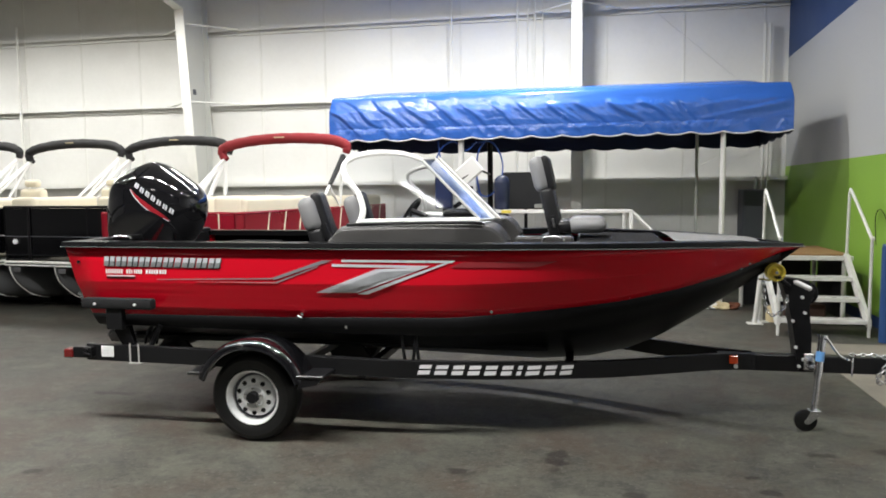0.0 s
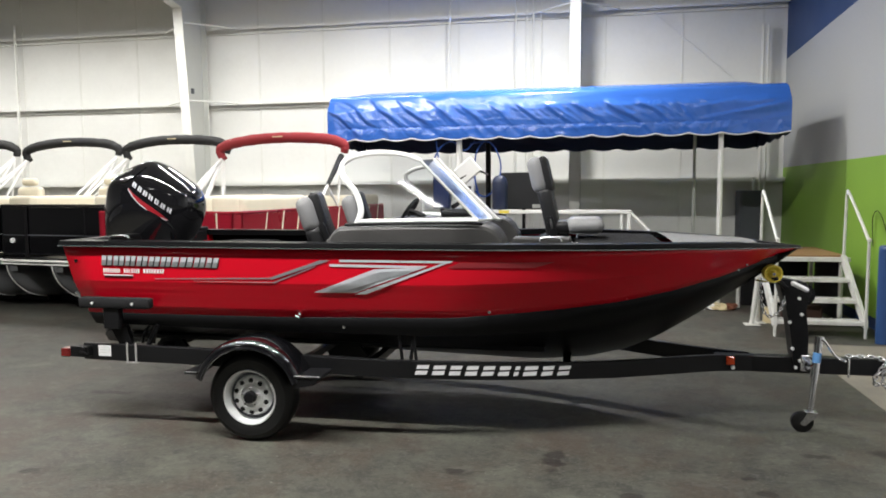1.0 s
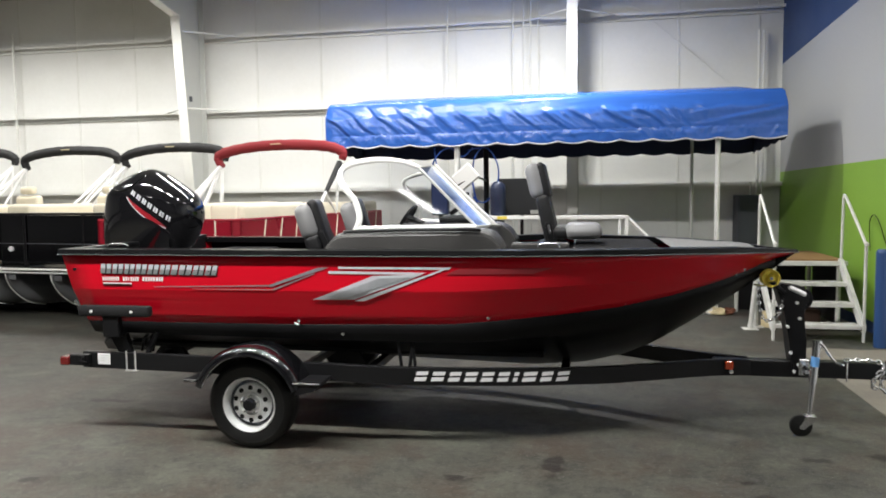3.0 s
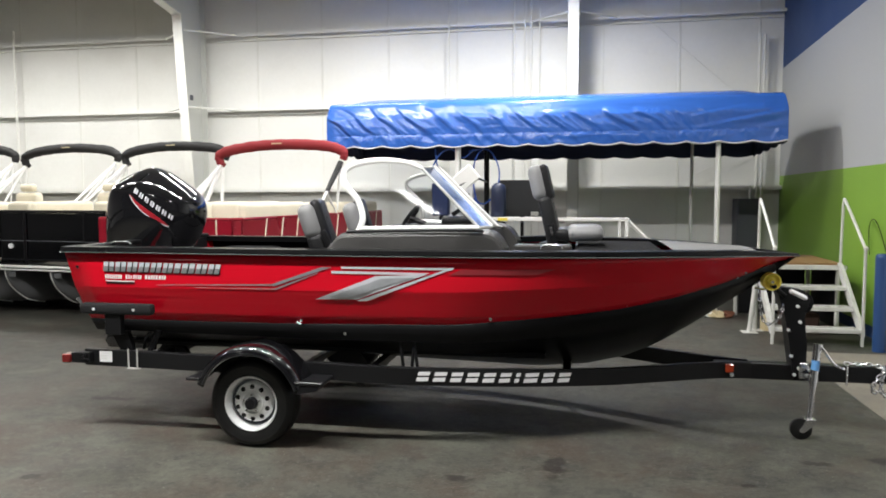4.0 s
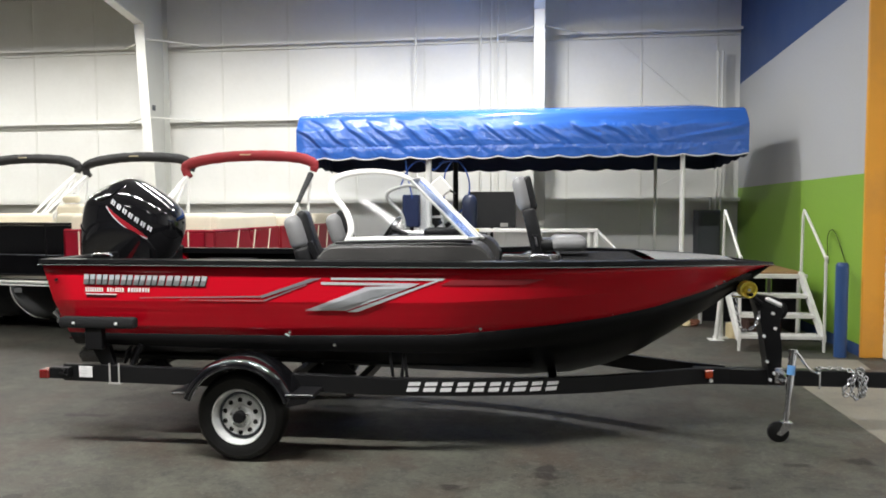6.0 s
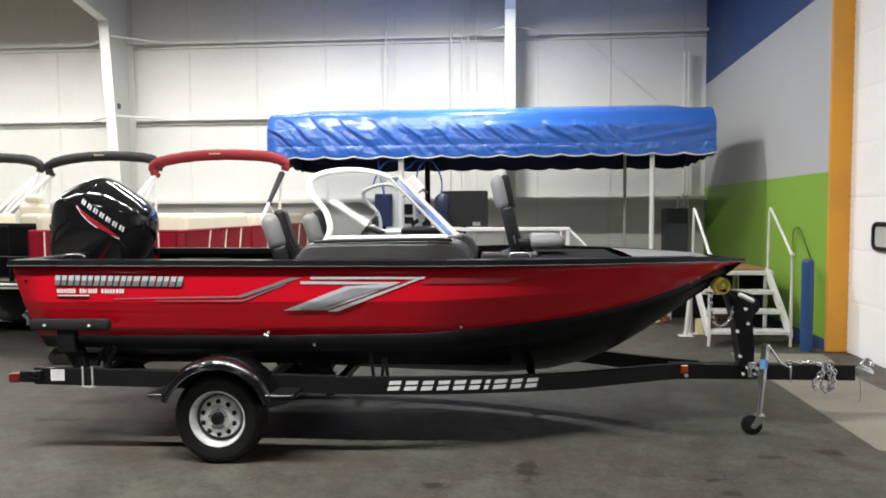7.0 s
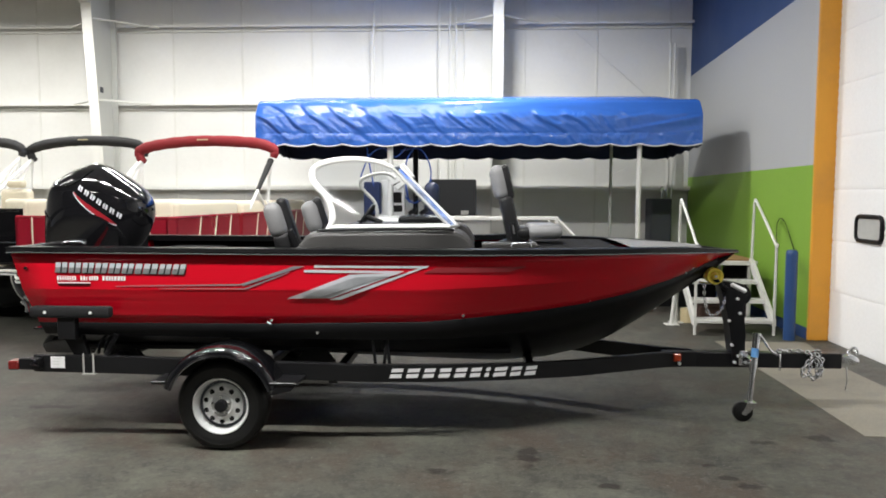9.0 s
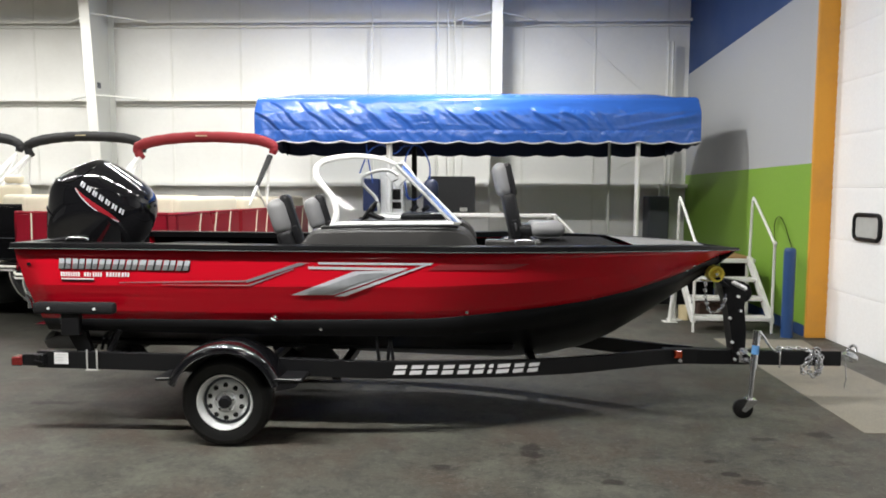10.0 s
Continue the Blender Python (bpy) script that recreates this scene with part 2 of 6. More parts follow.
def wear(m):
    """Mottling at hand size, dull brown patches and pale grit on the floor."""
    nt = m.node_tree
    b = nt.nodes["Principled BSDF"]
    tc = nt.nodes.new("ShaderNodeTexCoord")
    src = b.inputs["Base Color"].links[0].from_socket
    for scale, lo, hi, amount, color in ((5.5, 0.46, 0.62, 0.62, (0.030, 0.029, 0.028)), (1.3, 0.47, 0.62, 0.72, (0.058, 0.043, 0.034)), (2.2, 0.52, 0.66, 0.65, (0.104, 0.106, 0.086)), (9.0, 0.54, 0.66, 0.50, (0.100, 0.098, 0.084)), (22.0, 0.50, 0.64, 0.45, (0.034, 0.035, 0.033)), (38.0, 0.55, 0.66, 0.45, (0.12, 0.118, 0.105)), (60.0, 0.655, 0.69, 0.8, (0.32, 0.31, 0.27))):
        n = nt.nodes.new("ShaderNodeTexNoise")
        n.inputs["Scale"].default_value, n.inputs["Detail"].default_value = scale, 6
        n.inputs["Roughness"].default_value = 0.62
        nt.links.new(tc.outputs["Object"], n.inputs["Vector"])
        r = nt.nodes.new("ShaderNodeMapRange")
        r.inputs[1].default_value, r.inputs[2].default_value, r.inputs[4].default_value = lo, hi, amount
        nt.links.new(n.outputs["Fac"], r.inputs[0])
        mc = nt.nodes.new("ShaderNodeMix")
        mc.data_type = "RGBA"
        mc.inputs[7].default_value = (*color, 1)
        nt.links.new(r.outputs[0], mc.inputs[0])
        nt.links.new(src, mc.inputs[6])
        src = mc.outputs[2]
    nt.links.new(src, b.inputs["Base Color"])


wear(FLOOR)


def oil_spots(m, spots):
    """Darken round irregular spots of the floor: (x, y, radius x, radius y)."""
    nt = m.node_tree
    b = nt.nodes["Principled BSDF"]
    src = b.inputs["Base Color"].links[0].from_socket
    tc = nt.nodes.new("ShaderNodeTexCoord")
    nz = nt.nodes.new("ShaderNodeTexNoise")
    nz.inputs["Scale"].default_value, nz.inputs["Detail"].default_value = 9, 5
    nt.links.new(tc.outputs["Object"], nz.inputs["Vector"])
    total = None
    for x, y, rx, ry in spots:
        mp = nt.nodes.new("ShaderNodeMapping")
        mp.vector_type = "TEXTURE"
        mp.inputs["Location"].default_value = (x, y, 0)
        mp.inputs["Scale"].default_value = (rx, ry, 1)
        nt.links.new(tc.outputs["Object"], mp.inputs["Vector"])
        ln = nt.nodes.new("ShaderNodeVectorMath")
        ln.operation = "LENGTH"
        nt.links.new(mp.outputs[0], ln.inputs[0])
        ad = nt.nodes.new("ShaderNodeMath")
        ad.operation = "MULTIPLY_ADD"
        ad.inputs[1].default_value = 2.6
        nt.links.new(nz.outputs["Fac"], ad.inputs[0])
        nt.links.new(ln.outputs["Value"], ad.inputs[2])
        mr = nt.nodes.new("ShaderNodeMapRange")
        mr.inputs[1].default_value, mr.inputs[2].default_value = 1.85, 2.25
        mr.inputs[3].default_value, mr.inputs[4].default_value = 0.75, 0.0
        nt.links.new(ad.outputs[0], mr.inputs[0])
        if total is None:
            total = mr.outputs[0]
        else:
            mx = nt.nodes.new("ShaderNodeMath")
            mx.operation = "MAXIMUM"
            nt.links.new(total, mx.inputs[0])
            nt.links.new(mr.outputs[0], mx.inputs[1])
            total = mx.outputs[0]
    mc = nt.nodes.new("ShaderNodeMix")
    mc.data_type = "RGBA"
    mc.inputs[7].default_value = (0.018, 0.014, 0.014, 1)
    nt.links.new(total, mc.inputs[0])
    nt.links.new(src, mc.inputs[6])
    nt.links.new(mc.outputs[2], b.inputs["Base Color"])


oil_spots(FLOOR, [(-0.41, 4.80, 0.10, 0.20), (0.93, 4.40, 0.13, 0.055), (1.253, 5.186, 0.12, 0.05), (0.80, 4.53, 0.08, 0.05), (0.73, 4.73, 0.07, 0.04), (-0.98, 4.56, 0.10, 0.07), (0.05, 4.35, 0.09, 0.05),
                  (-4.2, 5.75, 0.25, 0.06), (-4.7, 4.4, 0.14, 0.2), (1.7, 5.3, 0.12, 0.08), (-1.5, 3.9, 0.12, 0.07), (-3.6, 4.1, 0.07, 0.05)])


# ---- mesh helpers ----
def obj(name, bm, material, smooth=35):
    me = bpy.data.meshes.new(name)
    bmesh.ops.recalc_face_normals(bm, faces=bm.faces)
    bm.to_mesh(me)
    bm.free()
    me.materials.append(material)
    if smooth:
        for p in me.polygons:
            p.use_smooth = True
        me.set_sharp_from_angle(angle=radians(smooth))
    return new(name, me)


def part(name, bm, material, parent, label="", smooth=35):
    o = obj(name, bm, material, smooth)
    o.parent = parent
    o.matrix_parent_inverse = Matrix.Identity(4)
    if label:
        tagged(o, label)
    return o


def thing(name, label, category, group="", at=(0, 0, 0), rz=0):
    e = new(name)
    e.empty_display_size = 0.1
    e.matrix_world = pose(*at, 0, 0, rz)
    return tagged(e, label, category, group)


def add_box(bm, x0, x1, y0, y1, z0, z1, bev=0.0, m=None, seg=1):
    r = bmesh.ops.create_cube(bm, size=1.0)["verts"]
    bmesh.ops.scale(bm, vec=(abs(x1 - x0), abs(y1 - y0), abs(z1 - z0)), verts=r)
    bmesh.ops.translate(bm, vec=((x0 + x1) / 2, (y0 + y1) / 2, (z0 + z1) / 2), verts=r)
    if bev:
        es = list({e for v in r for e in v.link_edges})
        out = bmesh.ops.bevel(bm, geom=es, offset=bev, segments=seg, affect="EDGES", profile=0.5)
        r = list({v for f in out["faces"] for v in f.verts} | {v for v in r if v.is_valid})
    if m is not None:
        bmesh.ops.transform(bm, matrix=m, verts=r)
    return r


def box(x0, x1, y0, y1, z0, z1, bev=0.0, m=None, seg=1):
    bm = bmesh.new()
    add_box(bm, x0, x1, y0, y1, z0, z1, bev, m, seg)
    return bm


def add_cyl(bm, p, q, r0, r1=None, n=16):
    p, q = Vector(p), Vector(q)
    d = q - p
    rot = d.to_track_quat("Z", "Y").to_matrix().to_4x4()
    bmesh.ops.create_cone(bm, cap_ends=True, segments=n, radius1=r0, radius2=r0 if r1 is None else r1, depth=d.length,
                          matrix=Matrix.Translation((p + q) / 2) @ rot)


def cyl(p, q, r0, r1=None, n=16):
    bm = bmesh.new()
    add_cyl(bm, p, q, r0, r1, n)
    return bm


def smooth_path(pts, n=6):
    """Catmull-Rom through the points."""
    pts = [Vector(p) for p in pts]
    out = []
    for i in range(len(pts) - 1):
        a, b, c, d = pts[max(i - 1, 0)], pts[i], pts[i + 1], pts[min(i + 2, len(pts) - 1)]
        for k in range(n):
            t = k / n
            out.append(0.5 * ((2 * b) + (c - a) * t + (2 * a - 5 * b + 4 * c - d) * t * t + (3 * b - a - 3 * c + d) * t ** 3))
    out.append(pts[-1])
    return out


def add_tube(bm, pts, r, n=10, closed=False, flat=1.0):
    """A round bar along the points; r may be a list, flat squashes it sideways."""
    pts = [Vector(p) for p in pts]
    rs = r if isinstance(r, (list, tuple)) else [r] * len(pts)
    rings = []
    up = Vector((0, 0, 1))
    prev = None
    for i, p in enumerate(pts):
        t = (pts[(i + 1) % len(pts)] - pts[i - 1]) if closed else (pts[min(i + 1, len(pts) - 1)] - pts[max(i - 1, 0)])
        t.normalize()
        if prev is None:
            s = t.cross(up)
            if s.length < 1e-3:
                s = t.cross(Vector((0, 1, 0)))
        else:
            s = prev - t * prev.dot(t)
        s.normalize()
        prev = s
        w = s.cross(t).normalized()
        rings.append([bm.verts.new(p + (s * math.cos(a) * flat + w * math.sin(a)) * rs[i]) for a in (2 * math.pi * k / n for k in range(n))])
    last = len(rings) if closed else len(rings) - 1
    for i in range(last):
        a, b = rings[i], rings[(i + 1) % len(rings)]
        for k in range(n):
            bm.faces.new((a[k], a[(k + 1) % n], b[(k + 1) % n], b[k]))
    if not closed:
        bm.faces.new(rings[0])
        bm.faces.new(rings[-1])


def tube(pts, r, n=10, closed=False, flat=1.0):
    bm = bmesh.new()
    add_tube(bm, pts, r, n, closed, flat)
    return bm


def add_lathe(bm, profile, n, m):
    """Turn (radius, height) pairs round z, then place by m."""
    rings = []
    for r, h in profile:
        rings.append([bm.verts.new(m @ Vector((r * math.cos(a), r * math.sin(a), h))) for a in (2 * math.pi * k / n for k in range(n))])
    for a, b in zip(rings, rings[1:]):
        for k in range(n):
            bm.faces.new((a[k], a[(k + 1) % n], b[(k + 1) % n], b[k]))


def lathe(profile, n, m):
    bm = bmesh.new()
    add_lathe(bm, profile, n, m)
    return bm


def grid_mesh(rows):
    """A sheet from rows of points."""
    bm = bmesh.new()
    vs = [[bm.verts.new(p) for p in row] for row in rows]
    for a, b in zip(vs, vs[1:]):
        for k in range(len(a) - 1):
            bm.faces.new((a[k], a[k + 1], b[k + 1], b[k]))
    return bm


def prism(poly, axis, lo, hi, bev=0.0):
    """A flat outline pushed along an axis: poly holds the two other coordinates in order."""
    bm = bmesh.new()

    def at(u, v, w):
        return {"x": (w, u, v), "y": (u, w, v), "z": (u, v, w)}[axis]
    a = [bm.verts.new(at(u, v, lo)) for u, v in poly]
    b = [bm.verts.new(at(u, v, hi)) for u, v in poly]
    n = len(poly)
    bm.faces.new(a)
    bm.faces.new(b)
    for k in range(n):
        bm.faces.new((a[k], a[(k + 1) % n], b[(k + 1) % n], b[k]))
    if bev:
        bmesh.ops.bevel(bm, geom=bm.edges[:], offset=bev, segments=2, affect="EDGES", profile=0.5)
    return bm


def lerp(x, table):
    """Value at x of a table of (x, value), eased smoothly."""
    xs = [t[0] for t in table]
    if x <= xs[0]:
        return table[0][1]
    for (a, va), (b, vb) in zip(table, table[1:]):
        if x <= b:
            return va + (vb - va) * (x - a) / (b - a)
    return table[-1][1]


# ---- the hall ----
WALL_Y, WALL_X, DOOR_X = 14.07, 3.204, 3.42
X0, Y0, EAVE = -24.0, -12.0, 5.95


def structure(name, bm, material, label="", smooth=35):
    return tagged(obj(name, bm, material, smooth), label, "", "", "structure")


bm = bmesh.new()
bmesh.ops.create_grid(bm, x_segments=8, y_segments=8, size=0.5, matrix=Matrix.Translation((-10, 1.1, 0)) @ Matrix.Diagonal((30, 29, 1, 1)))
structure("floor", bm, FLOOR, "dark sealed hall floor with grey wear and oil spots", 0)
structure("pavement", prism([(2.065, 8.75), (2.05, 5.36), (2.97, 5.34), (2.93, 7.5), (3.10, 8.72)], "z", -0.05, 0.004), CONCRETE, "pale worn concrete patch in the floor before the overhead door", 0)

wall = structure("wall_north", box(X0, WALL_X + 0.3, WALL_Y, WALL_Y + 0.15, 0, 7.2), LINER, "white insulated metal hall wall between steel girts", 0)
structure("wall_west", box(X0 - 0.2, X0, Y0, WALL_Y + 0.15, 0, 8.6), LINER, "white lined hall side wall", 0)
# unseen wall, its colour darkened so the red hull mirrors little grey
structure("wall_south", box(X0 - 0.2, DOOR_X + 0.5, Y0 - 0.2, Y0, 0, 8.6), SOUTHWALL, "plain unseen hall end wall, darkened for the hull's reflections", 0)
# roof rises from the eave towards the middle of the hall
structure("ceiling", prism([(WALL_Y + 0.15, EAVE), (Y0 - 0.2, EAVE + 1.9), (Y0 - 0.2, EAVE + 2.05), (WALL_Y + 0.15, EAVE + 0.15)], "x", X0 - 0.2, DOOR_X + 0.7), ROOF, "grey insulated roof underside", 0)

# east wall in three painted bands, up to the orange jamb of the overhead door
JAMB_Y = 8.89


def band(name, z0a, z0b, z1a, z1b, material, label):
    """A band of the east wall; a: at the far corner, b: at the door jamb."""
    return structure(name, prism([(WALL_Y, z0a), (JAMB_Y + 0.02, z0b), (JAMB_Y + 0.02, z1b), (WALL_Y, z1a)], "x", WALL_X, WALL_X + 0.3), material, label, 0)


band("wall_east_1", 0.0, 0.0, 0.14, 0.14, BLUEWALL, "navy painted foot of the hall wall")
band("wall_east_2", 0.14, 0.14, 2.05, 2.09, GREENWALL, "lime green painted lower hall wall")
band("wall_east_3", 2.05, 2.09, 3.93, 4.20, GREYWALL, "light grey painted middle of the hall wall")
band("wall_east_4", 3.93, 4.20, 7.0, 7.4, BLUEWALL, "navy painted upper hall wall")
structure("trim", box(WALL_X - 0.012, DOOR_X + 0.03, JAMB_Y - 0.03, JAMB_Y + 0.02, 0, 7.2, 0.006), ORANGE, "orange painted door jamb with worn edges", 0)
structure("wall_east_5", box(DOOR_X, DOOR_X + 0.3, Y0, 4.6, 0, 8.4), GREYWALL, "grey hall wall beyond the overhead door", 0)
structure("wall_east_6", box(DOOR_X, DOOR_X + 0.3, 4.6, JAMB_Y - 0.03, 4.9, 8.2), GREYWALL, "grey wall over the overhead door", 0)

# overhead door: ribbed sections, one with a rounded window
door = tagged(new("door_1"), "white sectional overhead door with a small rounded window", "door", "", "structure")
PANEL_H = 0.60
for i in range(9):
    z0 = i * PANEL_H
    rows = []
    for k in range(13):
        z = z0 + 0.0008 + (PANEL_H - 0.0016) * k / 12
        dx = 0.0 if k % 2 else 0.007
        if k in (0, 12):
            dx = 0.009
        rows.append((DOOR_X + dx, z))
    poly = rows + [(DOOR_X + 0.05, z0 + PANEL_H - 0.004), (DOOR_X + 0.05, z0 + 0.004)]
    part("panel", prism(poly, "y", 4.6, JAMB_Y - 0.032), DOORWHITE, door, smooth=20)


def rounded_rect(u0, u1, v0, v1, r, n=6):
    out = []
    for cx, cy, a0 in ((u1 - r, v1 - r, 0), (u0 + r, v1 - r, 90), (u0 + r, v0 + r, 180), (u1 - r, v0 + r, 270)):
        for k in range(n + 1):
            a = radians(a0 + 90 * k / n)
            out.append((cx + r * math.cos(a), cy + r * math.sin(a)))
    return out


pane = part("window_frame", tube([(DOOR_X - 0.012, u, v) for u, v in rounded_rect(7.78, 8.29, 1.24, 1.505, 0.07)], 0.024, 8, True), BLACK, door, "black rubber window frame")
part("window_pane", prism(rounded_rect(7.79, 8.28, 1.25, 1.495, 0.06), "x", DOOR_X - 0.010, DOOR_X - 0.004), GLASSTINT, door, "dusty window pane", 0)

# bollard beside the jamb
b = thing("bollard", "blue plastic sleeved bollard beside the door jamb", "bollard", at=(2.985, 8.90, 0))
part("sleeve", lathe([(0.0, 0), (0.068, 0), (0.068, 1.03), (0.065, 1.06), (0.05, 1.08), (0.0, 1.085)], 20, Matrix.Identity(4)), BOLLARD, b)
h = thing("hose_loop", "thin dark cable loop hanging on the green wall", "cable")
part("cable", tube(smooth_path([(3.19, 9.84, 1.0), (3.17, 9.83, 1.32), (3.17, 9.71, 1.43), (3.17, 9.53, 1.34), (3.19, 9.32, 1.03)]), 0.0045, 6), BLACK, h)

# girts, columns and seams of the north wall
for z, deep in ((1.88, 0.07), (3.47, 0.052), (4.93, 0.05)):
    g = tagged(new("girt"), "painted steel wall girt on the hall wall", "girt", "wall girts", "structure")
    part("web", box(X0, WALL_X, WALL_Y - 0.147, WALL_Y - 0.013, z - 0.004, z + 0.004), STEELW, g)
    part("lip", box(X0, WALL_X, WALL_Y - 0.154, WALL_Y - 0.148, z - deep, z + 0.004), LINER, g)
    part("flange", box(X0, WALL_X, WALL_Y - 0.06, WALL_Y - 0.013, z - 0.12, z - 0.112), STEELW, g)
# seams of the liner sheets: slim battens
for i in range(20):
    x = -2.585 + (i - 15) * 1.3475
    if x < 3.1:
        s = structure("trim", box(x - 0.022, x + 0.022, WALL_Y - 0.012, WALL_Y - 0.001, 0, EAVE, 0.004), STEELW, "white seam batten on the hall wall", 0)
structure("trim", box(X0, WALL_X, WALL_Y - 0.06, WALL_Y - 0.001, 0, 0.16), STEELG, "grey base angle of the hall wall", 0)


def frame_column(x, label):
    """Tapered rigid frame: web, flange and rafter haunch."""
    c = tagged(new("column"), label, "column", "steel frames", "structure")
    part("web", prism([(WALL_Y - 0.21, 0), (WALL_Y - 0.21, EAVE), (12.9, EAVE), (13.02, 5.13), (13.40, 1.2), (13.52, 0)], "x", x - 0.006, x + 0.006), STEELG, c, smooth=0)
    part("flange", prism([(13.52, 0), (13.02, 5.13), (13.0, 5.13), (13.50, 0)], "x", x - 0.092, x + 0.092), STEELW, c, smooth=0)
    part("flange", box(x - 0.11, x + 0.11, WALL_Y - 0.215, WALL_Y - 0.205, 0, EAVE), STEELG, c, smooth=0)
    part("rafter_flange", prism([(13.02, 5.13), (9.0, 5.83), (-8.9, 7.2), (-8.9, 7.22), (9.0, 5.85), (13.02, 5.15)], "x", x - 0.092, x + 0.092), STEELW, c, smooth=0)
    part("rafter_web", prism([(13.02, 5.15), (9.0, 5.85), (-8.9, 7.22), (-8.9, 7.7), (13.02, 5.97)], "x", x - 0.006, x + 0.006), STEELG, c, smooth=0)
    for z in (3.47, 4.93):
        part("brace", cyl((x, 13.25, z - 0.02), (x + 0.75, WALL_Y - 0.19, z - 0.03), 0.018, n=6), STEELW, c)
        part("brace", cyl((x, 13.25, z - 0.02), (x - 0.75, WALL_Y - 0.19, z - 0.03), 0.018, n=6), STEELW, c)
    part("bolt_plate", box(x + 0.006, x + 0.02, 13.40, 13.50, 3.60, 3.70), PANEL, c)


for x in (-0.41, -7.76, -15.1, -22.4):
    frame_column(x, "white painted tapered steel frame column against the wall")
# conduits beside the middle column, pipe drops near the corner
for x, zlo, zhi, r in ((-1.495, 0.3, 5.9, 0.022), (-1.30, 0.3, 5.9, 0.016), (-1.175, 0.3, 5.9, 0.02), (-1.03, 0.3, 5.9, 0.014),
                       (2.78, 0.3, 4.5, 0.022), (2.86, 0.3, 4.5, 0.022), (-2.72, 2.0, 5.9, 0.018), (-12.05, 2.0, 5.2, 0.03)):
    p = thing("conduit", "white painted vertical conduit on the hall wall", "conduit", "conduits")
    part("pipe", cyl((x, WALL_Y - 0.153 - r, zlo), (x, WALL_Y - 0.153 - r, zhi), r, n=8), STEELW, p)
# rod bracing in the end bay
for a, bb in (((-0.3, 13.9, 5.9), (3.1, 13.9, 2.9)), ((1.6, 13.9, 2.0), (3.1, 13.9, 2.85)), ((-1.35, 13.9, 4.85), (-0.5, 13.6, 5.25))):
    r = thing("brace_rod", "thin steel bracing rod across the hall wall", "rod", "bracing rods")
    part("rod", cyl(a, bb, 0.0045, n=6), STEELW, r)
# electrical cabinet near the corner
e = thing("electrical_cabinet", "dark grey electrical cabinet on the hall wall", "cabinet")
part("body", box(2.42, 2.80, 13.62, WALL_Y - 0.01, 0.80, 1.655, 0.012), PANEL, e)
part("door", box(2.445, 2.775, 13.605, 13.619, 0.825, 1.63, 0.005), PANEL, e)
part("conduit", cyl((2.66, 13.8, 1.65), (2.66, 13.8, 1.88), 0.02, n=8), STEELG, e)

# ---- the red fishing boat ----
YC = 6.0  # centre line of boat and trailer; the bow points to +x


def half(x, full, start, end, p):
    if x <= start:
        return full
    return full * max(0.0, 1 - ((x - start) / (end - start)) ** p)


KEEL = [(-4.0, 0.47), (-2.5, 0.45), (-1.5, 0.405), (-0.6, 0.380), (-0.2, 0.415), (0.1, 0.49), (0.33, 0.595), (0.61, 0.77), (0.81, 0.91), (1.0, 1.04), (1.19, 1.18), (1.31, 1.275)]
CHINE = [(-4.0, 0.745), (-2.0, 0.725), (-1.0, 0.73), (-0.4, 0.765), (0.0, 0.81), (0.4, 0.875), (0.8, 0.97), (1.0, 1.05), (1.31, 1.275)]
PAINT = [(-4.0, 0.833), (-2.3, 0.838), (-1.1, 0.863), (-0.36, 0.921), (0.0, 0.955), (0.37, 1.014), (0.75, 1.10), (1.0, 1.175), (1.2, 1.24), (1.31, 1.275)]
SHEER = [(-4.0, 1.33), (-2.0, 1.325), (-0.4, 1.325), (0.4, 1.315), (1.0, 1.295), (1.31, 1.28)]


def section(x):
    """Half section of the hull at x: (half beam, height) at keel, chine, paint line and sheer."""
    zk = lerp(x, KEEL)
    return ((0.0, zk), (half(x, 0.93, -1.3, 0.96, 1.85), max(lerp(x, CHINE), zk)),
            (half(x, 0.965, -1.25, 1.17, 1.86), max(lerp(x, PAINT), zk)), (half(x, 1.045, -1.2, 1.315, 2.35), max(lerp(x, SHEER), zk)))


def rake(x, z):
    return x + 0.27 * (1.33 - z) * max(0.0, (-3.3 - x) / 0.68)


def bulge(k):
    """The side bows out to a knuckle half way up."""
    k = min(max(k, 0), 1)
    return 0.032 * (k / 0.5 if k < 0.5 else (1 - k) / 0.5)


def side_y(x, z):
    """The near side of the hull at x and height z."""
    _, _, (b0, z0), (b1, z1) = section(x)
    k = (z - z0) / (z1 - z0)
    return YC - (b0 + (b1 - b0) * k + bulge(k) * (b1 / 1.045) ** 2)


STATIONS = [-3.98 + 2.8 * k / 14 for k in range(15)] + [-1.18 + 2.49 * (k / 34) ** 0.9 for k in range(1, 35)]


def hull_rows(lo):
    rows = []
    for x in STATIONS:
        s = section(x)
        pts = []
        if lo:
            (a, b), (c, d), (e, f), _ = s
            for k in range(4):
                t = k / 4
                pts.append((a + (c - a) * t, b + (d - b) * (t ** 1.25)))
            # two low strakes run along the bottom
            pts.append((c, d))
            pts.append((c + (e - c) * 0.45, d + (f - d) * 0.4))
            pts.append((e, f))
        else:
            _, _, (e, f), (g, h) = s
            for k in range(9):
                t = k / 8
                pts.append((e + (g - e) * t + bulge(t) * (g / 1.045) ** 2, f + (h - f) * t))
        row = [(rake(x, z), YC + sgn * bm_, z) for sgn in (-1,) for bm_, z in reversed(pts)]
        row += [(rake(x, z), YC + bm_, z) for bm_, z in pts[(1 if lo else 0):]]
        rows.append(row)
    return rows


